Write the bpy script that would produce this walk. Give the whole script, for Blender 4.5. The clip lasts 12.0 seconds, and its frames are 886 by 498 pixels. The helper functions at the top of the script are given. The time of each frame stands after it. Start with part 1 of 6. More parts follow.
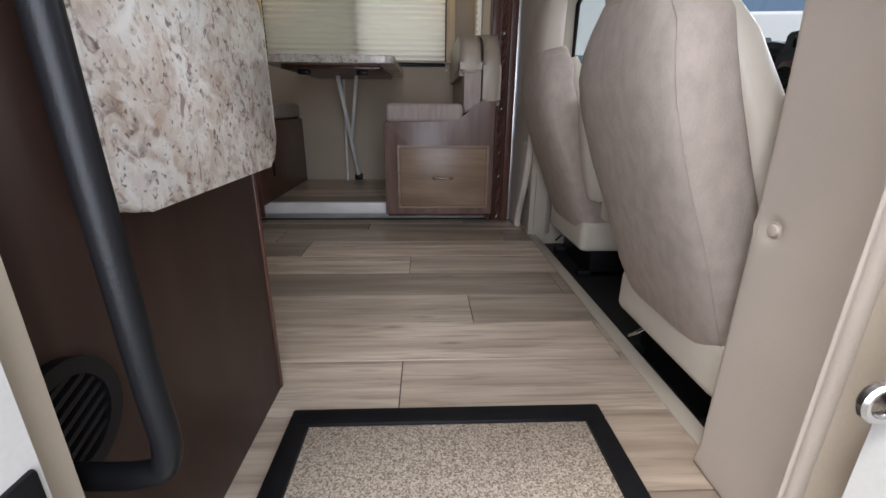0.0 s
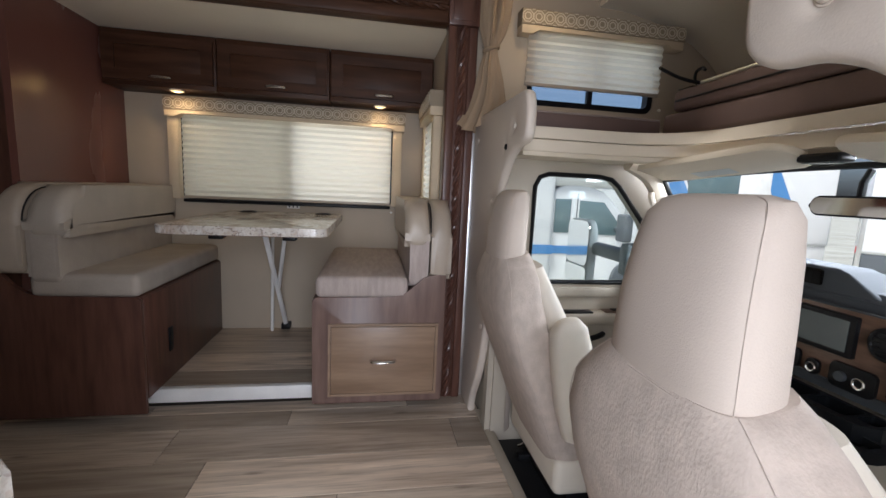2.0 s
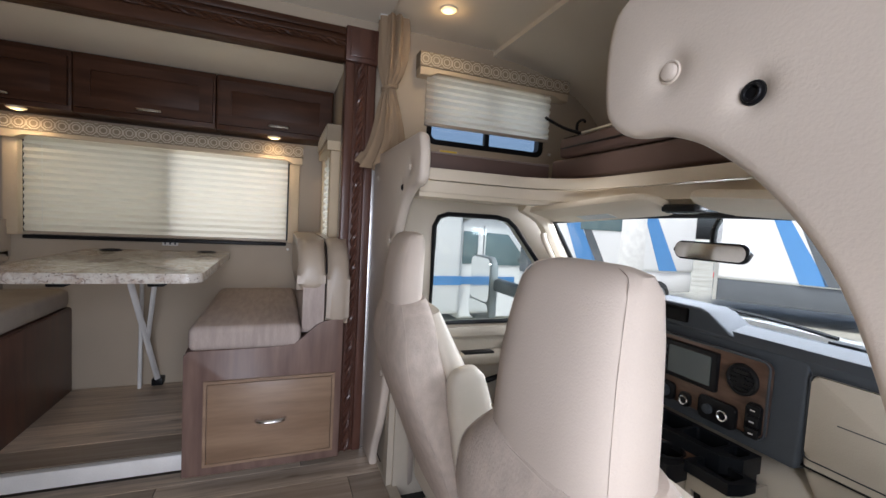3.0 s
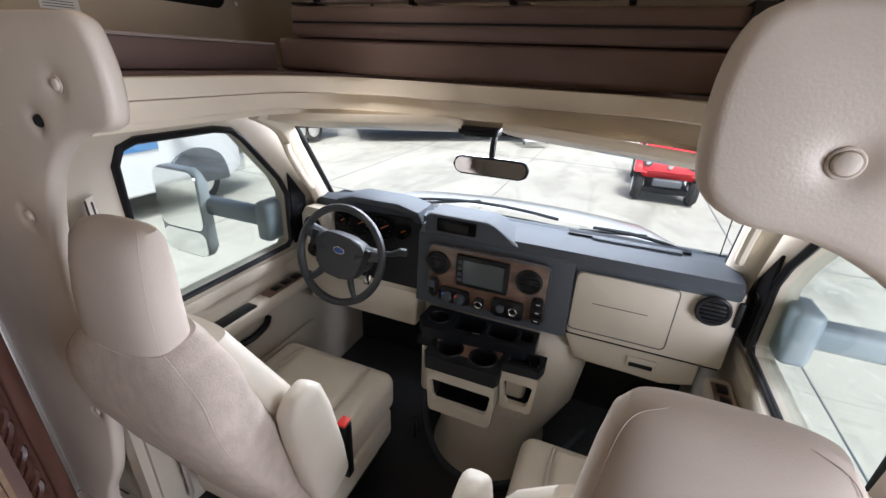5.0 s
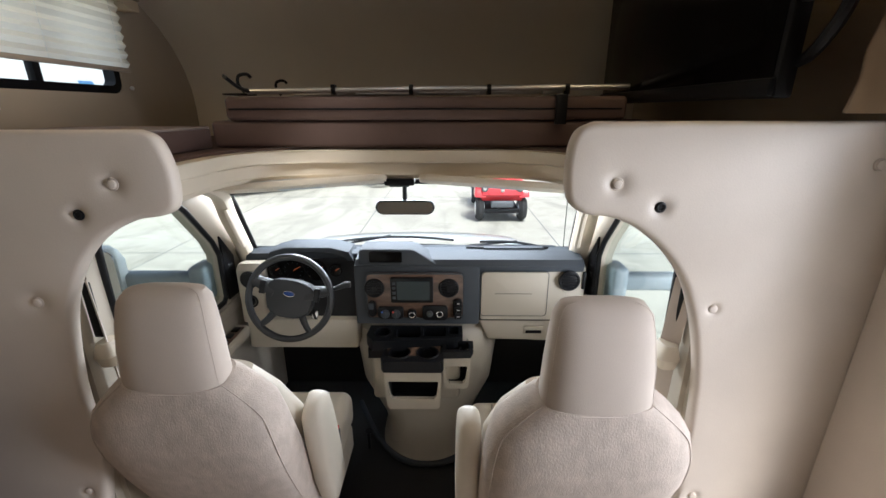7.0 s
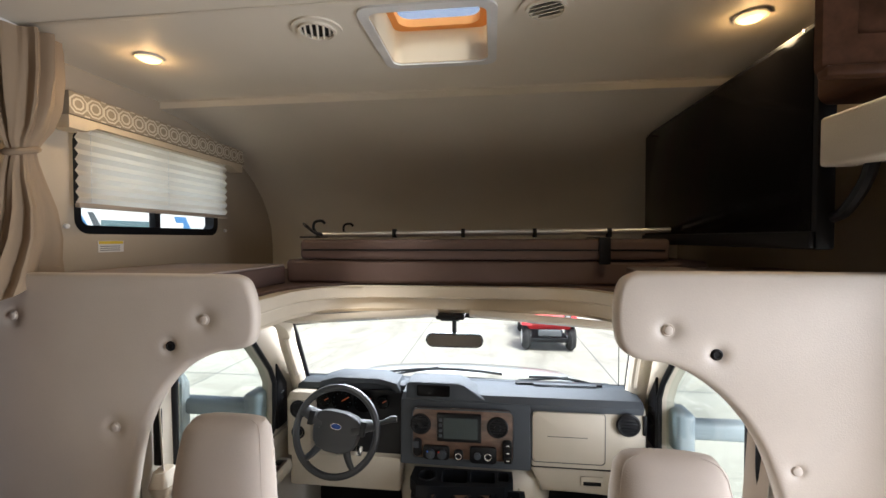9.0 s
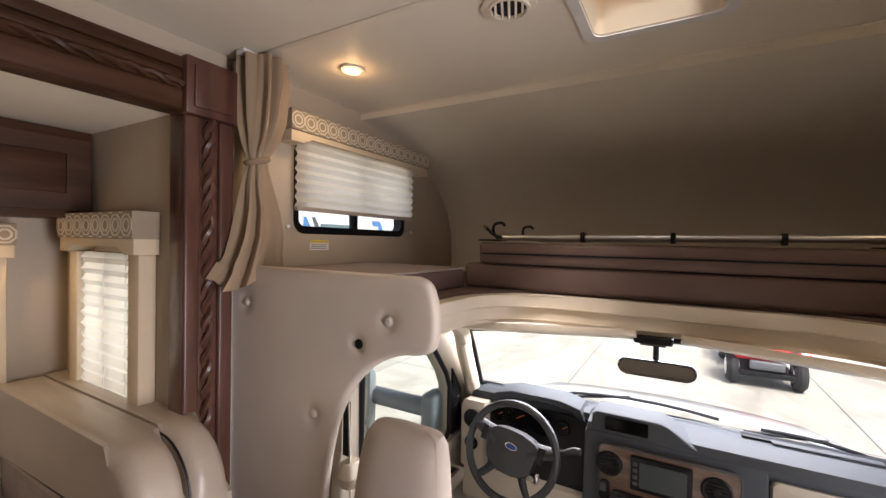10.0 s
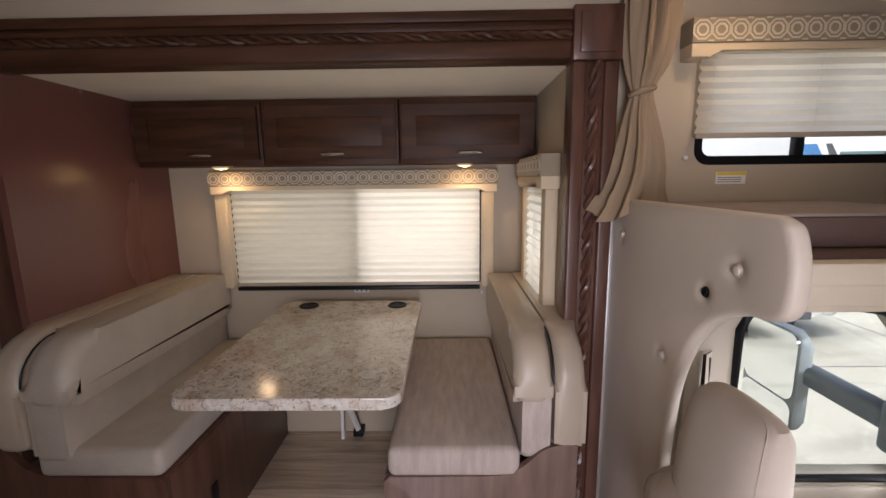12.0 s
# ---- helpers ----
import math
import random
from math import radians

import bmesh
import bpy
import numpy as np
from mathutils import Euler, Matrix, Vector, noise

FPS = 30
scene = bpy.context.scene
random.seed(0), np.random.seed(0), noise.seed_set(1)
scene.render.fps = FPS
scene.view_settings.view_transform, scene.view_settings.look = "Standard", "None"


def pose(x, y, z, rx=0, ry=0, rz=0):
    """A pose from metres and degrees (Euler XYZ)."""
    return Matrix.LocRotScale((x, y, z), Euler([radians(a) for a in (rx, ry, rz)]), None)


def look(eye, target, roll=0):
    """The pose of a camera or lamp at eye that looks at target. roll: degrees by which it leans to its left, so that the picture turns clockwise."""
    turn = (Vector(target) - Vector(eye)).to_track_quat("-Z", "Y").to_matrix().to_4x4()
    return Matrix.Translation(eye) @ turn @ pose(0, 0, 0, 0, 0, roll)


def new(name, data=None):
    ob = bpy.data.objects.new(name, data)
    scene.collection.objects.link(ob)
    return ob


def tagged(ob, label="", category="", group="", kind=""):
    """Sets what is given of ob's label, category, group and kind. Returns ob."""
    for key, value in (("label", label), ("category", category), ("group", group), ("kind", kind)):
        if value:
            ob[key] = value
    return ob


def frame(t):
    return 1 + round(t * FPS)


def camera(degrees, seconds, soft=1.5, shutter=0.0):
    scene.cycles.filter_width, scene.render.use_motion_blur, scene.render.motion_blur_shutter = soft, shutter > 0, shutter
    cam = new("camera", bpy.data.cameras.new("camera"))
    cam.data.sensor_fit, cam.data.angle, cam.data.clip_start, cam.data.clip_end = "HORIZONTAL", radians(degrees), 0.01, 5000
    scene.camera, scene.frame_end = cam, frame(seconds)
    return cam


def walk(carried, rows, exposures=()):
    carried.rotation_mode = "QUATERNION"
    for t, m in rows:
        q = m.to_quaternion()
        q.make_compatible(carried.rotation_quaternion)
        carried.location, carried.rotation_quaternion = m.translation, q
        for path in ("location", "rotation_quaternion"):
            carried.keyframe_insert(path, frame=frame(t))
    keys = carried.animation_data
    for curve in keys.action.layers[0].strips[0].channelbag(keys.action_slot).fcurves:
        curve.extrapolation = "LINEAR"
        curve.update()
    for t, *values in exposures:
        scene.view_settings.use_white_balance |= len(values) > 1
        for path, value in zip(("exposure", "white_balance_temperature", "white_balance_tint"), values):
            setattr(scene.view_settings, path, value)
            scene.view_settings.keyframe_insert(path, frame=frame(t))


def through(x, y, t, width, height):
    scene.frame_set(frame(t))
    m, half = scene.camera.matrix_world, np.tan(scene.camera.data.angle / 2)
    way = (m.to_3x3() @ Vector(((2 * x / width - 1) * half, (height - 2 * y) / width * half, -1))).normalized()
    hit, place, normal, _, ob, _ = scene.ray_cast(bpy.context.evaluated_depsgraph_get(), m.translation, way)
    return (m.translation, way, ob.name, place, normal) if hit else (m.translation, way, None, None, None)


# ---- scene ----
cam = camera(93.4, 12.0)
PATH = [
    (0, (0.069, 0.106, 0.675), (0.149, 1.999, 0.036), 0.5),
    (0.5, (0.081, 0.236, 0.691), (0.097, 2.135, 0.064), 0.7),
    (1, (0.062, 0.451, 0.746), (0.039, 2.352, 0.123), 0.9),
    (1.5, (0.055, 0.568, 0.978), (0.210, 2.487, 0.445), 2.3),
    (2, (0.101, 0.584, 1.118), (0.436, 2.530, 0.835), 2.7),
    (2.5, (0.156, 0.602, 1.190), (0.660, 2.535, 1.090), 2.9),
    (3, (0.180, 0.640, 1.166), (0.907, 2.499, 1.041), 3.2),
    (3.2, (0.182, 0.680, 1.163), (1.044, 2.479, 1.032), 3.2),
    (4.8, (0.142, 1.169, 1.382), (1.815, 1.990, 0.655), 2.8),
    (5, (0.154, 1.204, 1.424), (1.853, 1.869, 0.604), 2.7),
    (5.5, (0.111, 1.298, 1.457), (1.818, 1.597, 0.458), 2.0),
    (6, (-0.038, 1.404, 1.463), (1.674, 1.479, 0.432), 1.2),
    (6.5, (-0.168, 1.407, 1.483), (1.635, 1.435, 0.616), 0.5),
    (7, (-0.277, 1.381, 1.51), (1.62, 1.402, 0.877), -0.1),
    (7.2, (-0.304, 1.385, 1.523), (1.621, 1.396, 0.981), -0.3),
    (8.8, (-0.35, 1.387, 1.556), (1.644, 1.533, 1.497), -0.3),
    (9, (-0.336, 1.397, 1.558), (1.649, 1.632, 1.508), -0.1),
    (9.5, (-0.282, 1.439, 1.556), (1.642, 1.987, 1.521), 0.5),
    (10, (-0.199, 1.489, 1.554), (1.537, 2.483, 1.52), 1.1),
    (10.5, (-0.134, 1.54, 1.559), (1.176, 3.051, 1.51), 1.4),
    (11, (-0.049, 1.459, 1.58), (0.688, 3.312, 1.434), 0.9),
    (11.5, (0.038, 1.342, 1.562), (0.312, 3.308, 1.316), 0.1),
    (12, (0.055, 1.309, 1.54), (0.025, 3.281, 1.209), -0.7),
]
walk(cam, [(t, look(eye, target, roll)) for t, eye, target, roll in PATH],
     [(0.0, 0.5, 5900, 11), (0.5, 0.8, 5800, 9), (1.0, 0.95, 5900, 9), (2.0, 1.15, 5900, 12), (3.0, 1.17, 5900, 13), (5.0, 1.43, 5900, 14), (6.0, 1.31, 5800, 9), (6.5, 1.37, 5800, 10), (7.0, 1.52, 5900, 10), (9.5, 1.66, 6200, 12), (10.0, 1.66, 6500, 20), (10.5, 1.52, 6500, 31), (11.0, 1.33, 6300, 22), (11.5, 1.33, 6250, 19), (12.0, 1.48, 6300, 20)])

# ==== place ====
# ---- world, sun, large lights ----
world = bpy.data.worlds.new("sky")
scene.world = world
world.use_nodes = True
wn = world.node_tree.nodes
sky = wn.new("ShaderNodeTexSky")
sky.sky_type, sky.sun_disc = "NISHITA", False
SUN_EL, SUN_AZ = 60.0, 235.0          # degrees; azimuth from +y towards +x
sky.dust_density, sky.air_density = 6.0, 0.7
sky.sun_elevation, sky.sun_rotation = radians(SUN_EL), radians(SUN_AZ)
world.node_tree.links.new(sky.outputs[0], wn["Background"].inputs[0])
wn["Background"].inputs[1].default_value = 0.09
sun = new("sun", bpy.data.lights.new("sun", "SUN"))
sun.data.energy, sun.data.angle, sun.data.color = 1.5, radians(14), (1.0, 0.95, 0.88)
sd = Vector((math.sin(radians(SUN_AZ)) * math.cos(radians(SUN_EL)), math.cos(radians(SUN_AZ)) * math.cos(radians(SUN_EL)), math.sin(radians(SUN_EL))))
sun.matrix_world = look(sd * 20, (0, 0, 0))


def area_lamp(name, eye, target, w, h, watts, color):
    ob = new(name, bpy.data.lights.new(name, "AREA"))
    ob.data.shape, ob.data.size, ob.data.size_y, ob.data.energy, ob.data.color = "RECTANGLE", w, h, watts, color
    ob.matrix_world = look(eye, target)
    return ob


area_lamp("door_daylight", (0.14, -0.36, 1.02), (0.10, 1.7, 0.25), 1.0, 1.7, 28, (0.97, 0.97, 1.0))
area_lamp("windscreen_daylight", (1.80, 1.545, 1.31), (0.55, 1.545, 0.55), 1.35, 0.18, 19, (0.95, 0.98, 1.0))
area_lamp("dinette_window_daylight", (-0.42, 3.72, 1.27), (-0.42, 3.0, 1.22), 1.45, 0.7, 2.1, (1.0, 0.89, 0.79))
area_lamp("end_window_daylight", (0.62, 3.08, 1.25), (0.2, 3.08, 1.23), 0.3, 0.42, 0.5, (1.0, 0.97, 0.93))
area_lamp("bunk_window_daylight", (1.24, 2.87, 1.81), (1.24, 2.4, 1.80), 0.66, 0.2, 0.14, (1.0, 0.97, 0.93))


# ---- materials ----
def material(name, color, rough=0.6, metal=0.0, scale=6.0, vary=0.08, fine=60.0, bump=0.1, coat=0.0, spec=0.5, stretch=(1, 1, 1), per_object=0.0, second=None, sharp=(0.35, 0.65)):
    m = bpy.data.materials.new(name)
    m.use_nodes = True
    n, l = m.node_tree.nodes, m.node_tree.links
    b = n["Principled BSDF"]
    tc, mp = n.new("ShaderNodeTexCoord"), n.new("ShaderNodeMapping")
    mp.inputs["Scale"].default_value = stretch
    l.new(tc.outputs["Object"], mp.inputs[0])
    a, f = n.new("ShaderNodeTexNoise"), n.new("ShaderNodeTexNoise")
    a.inputs["Scale"].default_value, a.inputs["Detail"].default_value = scale, 5
    f.inputs["Scale"].default_value, f.inputs["Detail"].default_value = fine, 3
    l.new(mp.outputs[0], a.inputs["Vector"]), l.new(mp.outputs[0], f.inputs["Vector"])
    if per_object:
        oi, ad = n.new("ShaderNodeObjectInfo"), n.new("ShaderNodeVectorMath")
        ad.operation = "MULTIPLY_ADD"
        ad.inputs[1].default_value = (17.0, 23.0, 31.0)
        l.new(oi.outputs["Random"], ad.inputs[0]), l.new(mp.outputs[0], ad.inputs[2])
        l.new(ad.outputs[0], a.inputs["Vector"]), l.new(ad.outputs[0], f.inputs["Vector"])
    r = n.new("ShaderNodeValToRGB")
    c2 = second or tuple(min(1, v * (1 + vary)) for v in color)
    c1 = color if second else tuple(v * (1 - vary) for v in color)
    r.color_ramp.elements[0].position, r.color_ramp.elements[1].position = sharp
    r.color_ramp.elements[0].color, r.color_ramp.elements[1].color = (*c1, 1), (*c2, 1)
    l.new(a.outputs["Fac"], r.inputs[0])
    mix = n.new("ShaderNodeMix")
    mix.data_type, mix.blend_type = "RGBA", "MULTIPLY"
    mix.inputs[0].default_value = 1.0
    fr = n.new("ShaderNodeMapRange")
    fr.inputs["To Min"].default_value, fr.inputs["To Max"].default_value = 1 - vary, 1 + vary
    l.new(f.outputs["Fac"], fr.inputs[0])
    l.new(r.outputs[0], mix.inputs[6]), l.new(fr.outputs[0], mix.inputs[7])
    out = mix.outputs[2]
    if per_object:
        pr, hs = n.new("ShaderNodeMapRange"), n.new("ShaderNodeHueSaturation")
        pr.inputs["To Min"].default_value, pr.inputs["To Max"].default_value = 1 - per_object, 1 + per_object
        l.new(oi.outputs["Random"], pr.inputs[0]), l.new(pr.outputs[0], hs.inputs["Value"]), l.new(out, hs.inputs["Color"])
        out = hs.outputs[0]
    l.new(out, b.inputs["Base Color"])
    rr = n.new("ShaderNodeMapRange")
    rr.inputs["To Min"].default_value, rr.inputs["To Max"].default_value = max(0.02, rough - 0.07), min(1, rough + 0.07)
    l.new(a.outputs["Fac"], rr.inputs[0]), l.new(rr.outputs[0], b.inputs["Roughness"])
    b.inputs["Metallic"].default_value, b.inputs["Coat Weight"].default_value, b.inputs["Specular IOR Level"].default_value = metal, coat, spec
    if bump:
        bp = n.new("ShaderNodeBump")
        bp.inputs["Strength"].default_value, bp.inputs["Distance"].default_value = bump, 0.004
        l.new(f.outputs["Fac"], bp.inputs["Height"]), l.new(bp.outputs[0], b.inputs["Normal"])
    return m


def glass_material(name, tint=(0.9, 0.95, 0.94)):
    m = bpy.data.materials.new(name)
    m.use_nodes = True
    n, l = m.node_tree.nodes, m.node_tree.links
    n.remove(n["Principled BSDF"])
    t, g, mx = n.new("ShaderNodeBsdfTransparent"), n.new("ShaderNodeBsdfGlossy"), n.new("ShaderNodeMixShader")
    lw, pw, ad = n.new("ShaderNodeLayerWeight"), n.new("ShaderNodeMath"), n.new("ShaderNodeMath")
    t.inputs[0].default_value = (*tint, 1)
    g.inputs["Roughness"].default_value = 0.02
    pw.operation, ad.operation = "POWER", "MULTIPLY_ADD"
    pw.inputs[1].default_value, ad.inputs[1].default_value, ad.inputs[2].default_value = 5.0, 0.6, 0.045
    l.new(lw.outputs["Facing"], pw.inputs[0]), l.new(pw.outputs[0], ad.inputs[0]), l.new(ad.outputs[0], mx.inputs[0])
    l.new(t.outputs[0], mx.inputs[1]), l.new(g.outputs[0], mx.inputs[2])
    l.new(mx.outputs[0], n["Material Output"].inputs[0])
    return m


def cloth_material(name, color, through=0.45, pitch=0.0):
    """A thin fabric that lets light through."""
    m = bpy.data.materials.new(name)
    m.use_nodes = True
    n, l = m.node_tree.nodes, m.node_tree.links
    b = n["Principled BSDF"]
    b.inputs["Base Color"].default_value, b.inputs["Roughness"].default_value = (*color, 1), 0.9
    t, mx = n.new("ShaderNodeBsdfTranslucent"), n.new("ShaderNodeMixShader")
    nz, rp = n.new("ShaderNodeTexNoise"), n.new("ShaderNodeMix")
    nz.inputs["Scale"].default_value = 220
    rp.data_type = "RGBA"
    rp.inputs[6].default_value, rp.inputs[7].default_value = (*(c * 0.86 for c in color), 1), (*color, 1)
    l.new(nz.outputs["Fac"], rp.inputs[0]), l.new(rp.outputs[2], b.inputs["Base Color"]), l.new(rp.outputs[2], t.inputs[0])
    mx.inputs[0].default_value = through
    l.new(b.outputs[0], mx.inputs[1]), l.new(t.outputs[0], mx.inputs[2]), l.new(mx.outputs[0], n["Material Output"].inputs[0])
    return m


def glow_material(name, color, strength):
    m = bpy.data.materials.new(name)
    m.use_nodes = True
    b = m.node_tree.nodes["Principled BSDF"]
    b.inputs["Base Color"].default_value = (0.9, 0.85, 0.7, 1)
    b.inputs["Emission Color"].default_value, b.inputs["Emission Strength"].default_value = (*color, 1), strength
    return m


M_SUBFLOOR = material("dark_joint", (0.09, 0.07, 0.055), 0.8)
M_WALL = material("cream_wallboard", (0.44, 0.37, 0.28), 0.65, scale=3, vary=0.04, fine=240, bump=0.05)
M_CEIL = material("ceiling_vinyl", (0.80, 0.735, 0.615), 0.6, scale=2, vary=0.03, fine=300, bump=0.05)
M_DARKWOOD = material("dark_cherry_wood", (0.066, 0.029, 0.020), 0.34, spec=0.35, scale=3.0, vary=0.12, fine=16, bump=0.03, stretch=(8, 8, 1.0), second=(0.115, 0.052, 0.036), coat=0.15)
M_DARKWOODX = material("dark_cherry_wood_across", (0.043, 0.018, 0.009), 0.46, spec=0.22, scale=3.0, vary=0.12, fine=16, bump=0.03, stretch=(1.0, 8, 8), second=(0.078, 0.034, 0.018))
M_PANELWOOD = material("dark_panel_wood", (0.150, 0.063, 0.050), 0.26, scale=1.2, vary=0.02, fine=26, bump=0.012, stretch=(3, 3, 0.8), second=(0.156, 0.0655, 0.052))
M_CABWOOD = material("brown_cabinet_laminate", (0.034, 0.018, 0.013), 0.46, spec=0.35, scale=3.0, vary=0.07, fine=20, bump=0.02, stretch=(8, 8, 0.8), second=(0.047, 0.026, 0.019))
M_BENCHWOOD = material("walnut_bench_wood", (0.135, 0.085, 0.07), 0.36, scale=3.0, vary=0.1, fine=14, bump=0.03, stretch=(8, 8, 1.0), second=(0.20, 0.13, 0.105))
M_DRAWER = material("drawer_walnut", (0.21, 0.135, 0.085), 0.36, scale=2.5, vary=0.12, fine=12, bump=0.03, stretch=(1.0, 8, 8), second=(0.29, 0.195, 0.125))
M_PARTITION = material("padded_beige_vinyl", (0.61, 0.535, 0.455), 0.46, scale=5, vary=0.03, fine=320, bump=0.12)
M_SEATFAB = material("seat_twill", (0.49, 0.42, 0.355), 0.9, scale=5, vary=0.045, fine=420, bump=0.14)
M_PLUSH = material("seat_back_plush", (0.46, 0.39, 0.33), 0.97, scale=34, vary=0.085, fine=260, bump=0.28, stretch=(1, 1, 0.6))
M_SEATVINYL = material("cream_vinyl", (0.66, 0.60, 0.50), 0.5, scale=8, vary=0.03, fine=300, bump=0.1)
M_LEATHER = material("tan_leatherette", (0.40, 0.335, 0.265), 0.36, scale=8, vary=0.05, fine=260, bump=0.12)
M_CUSHION = material("mauve_seat_cloth", (0.40, 0.335, 0.30), 0.9, scale=9, vary=0.10, fine=60, bump=0.3, stretch=(6, 1, 1))
M_GREYCUSH = material("grey_beige_cloth", (0.36, 0.31, 0.26), 0.85, scale=9, vary=0.07, fine=160, bump=0.2)
M_ROLL = material("grey_tan_leatherette", (0.40, 0.35, 0.29), 0.42, scale=8, vary=0.05, fine=260, bump=0.12)
M_BUNK = material("brown_bunk_vinyl", (0.12, 0.075, 0.062), 0.6, scale=8, vary=0.07, fine=160, bump=0.1)
M_BUNKTOP = material("bunk_cloth", (0.27, 0.215, 0.19), 0.9, scale=9, vary=0.07, fine=220, bump=0.2)
M_HEADLINER = material("beige_moulding", (0.66, 0.58, 0.46), 0.55, scale=4, vary=0.03, fine=260, bump=0.1)
M_CABPLASTIC = material("cream_cab_plastic", (0.45, 0.40, 0.32), 0.5, scale=6, vary=0.03, fine=380, bump=0.15)
M_DASHGREY = material("charcoal_dash_plastic", (0.055, 0.062, 0.070), 0.72, spec=0.3, scale=6, vary=0.06, fine=420, bump=0.2)
M_BLACK = material("black_plastic", (0.007, 0.007, 0.008), 0.40, spec=0.25, scale=8, vary=0.1, fine=300, bump=0.1)
M_WHEEL = material("dark_wheel_leather", (0.019, 0.020, 0.022), 0.45, scale=8, vary=0.06, fine=380, bump=0.15)
M_RUBBER = material("black_rubber_floor", (0.012, 0.012, 0.013), 0.6, scale=5, vary=0.2, fine=120, bump=0.2)
M_BURL = material("walnut_trim", (0.065, 0.036, 0.024), 0.34, scale=9, vary=0.2, fine=40, bump=0.02, stretch=(1, 1, 4), second=(0.15, 0.088, 0.058), coat=0.2)
M_CHROME = material("brushed_metal", (0.62, 0.61, 0.60), 0.22, metal=1.0, fine=200, bump=0.02)
M_ALU = material("pale_aluminium", (0.75, 0.75, 0.75), 0.35, metal=1.0, fine=200, bump=0.02)
M_WHITE = material("white_trim", (0.78, 0.77, 0.74), 0.45, fine=200, bump=0.03)
M_MIRROR = material("mirror_face", (0.85, 0.87, 0.88), 0.03, metal=1.0, vary=0.0, bump=0)
M_SCREEN = material("dark_screen", (0.004, 0.0035, 0.0035), 0.12, vary=0.02, bump=0, spec=0.08)
M_LCD = material("grey_lcd", (0.045, 0.06, 0.062), 0.15, vary=0.03, bump=0)
M_GLASS = glass_material("clear_glass")
M_INSECT = glass_material("insect_screen_mesh", (0.68, 0.68, 0.65))
M_SHADE = cloth_material("pleated_shade_cloth", (0.90, 0.83, 0.72), 0.72)
M_CURTAIN = cloth_material("beige_curtain_cloth", (0.35, 0.255, 0.165), 0.10)
M_LAMP = glow_material("warm_lamp", (1.0, 0.70, 0.30), 0.5)
M_CONCRETE = material("sunlit_concrete", (0.355, 0.345, 0.29), 0.9, scale=0.5, vary=0.08, fine=30, bump=0.2, second=(0.46, 0.45, 0.39), sharp=(0.3, 0.7))


def overlay(m, base, mask, color, amount):
    """Lay one more colour over a material's base colour where the mask is 1."""
    n, l = m.node_tree.nodes, m.node_tree.links
    x, k = n.new("ShaderNodeMix"), n.new("ShaderNodeMath")
    x.data_type, k.operation = "RGBA", "MULTIPLY"
    k.inputs[1].default_value = amount
    l.new(mask, k.inputs[0]), l.new(k.outputs[0], x.inputs[0]), l.new(base, x.inputs[6])
    if isinstance(color, tuple):
        x.inputs[7].default_value = (*color, 1)
    else:
        l.new(color, x.inputs[7])
    return x.outputs[2]


def masked_noise(m, vector, scale, lo, hi, detail=6, distortion=0.5):
    n, l = m.node_tree.nodes, m.node_tree.links
    z, r = n.new("ShaderNodeTexNoise"), n.new("ShaderNodeMapRange")
    z.inputs["Scale"].default_value, z.inputs["Detail"].default_value, z.inputs["Distortion"].default_value = scale, detail, distortion
    r.inputs["From Min"].default_value, r.inputs["From Max"].default_value = lo, hi
    l.new(vector, z.inputs["Vector"]), l.new(z.outputs["Fac"], r.inputs[0])
    return r.outputs[0]


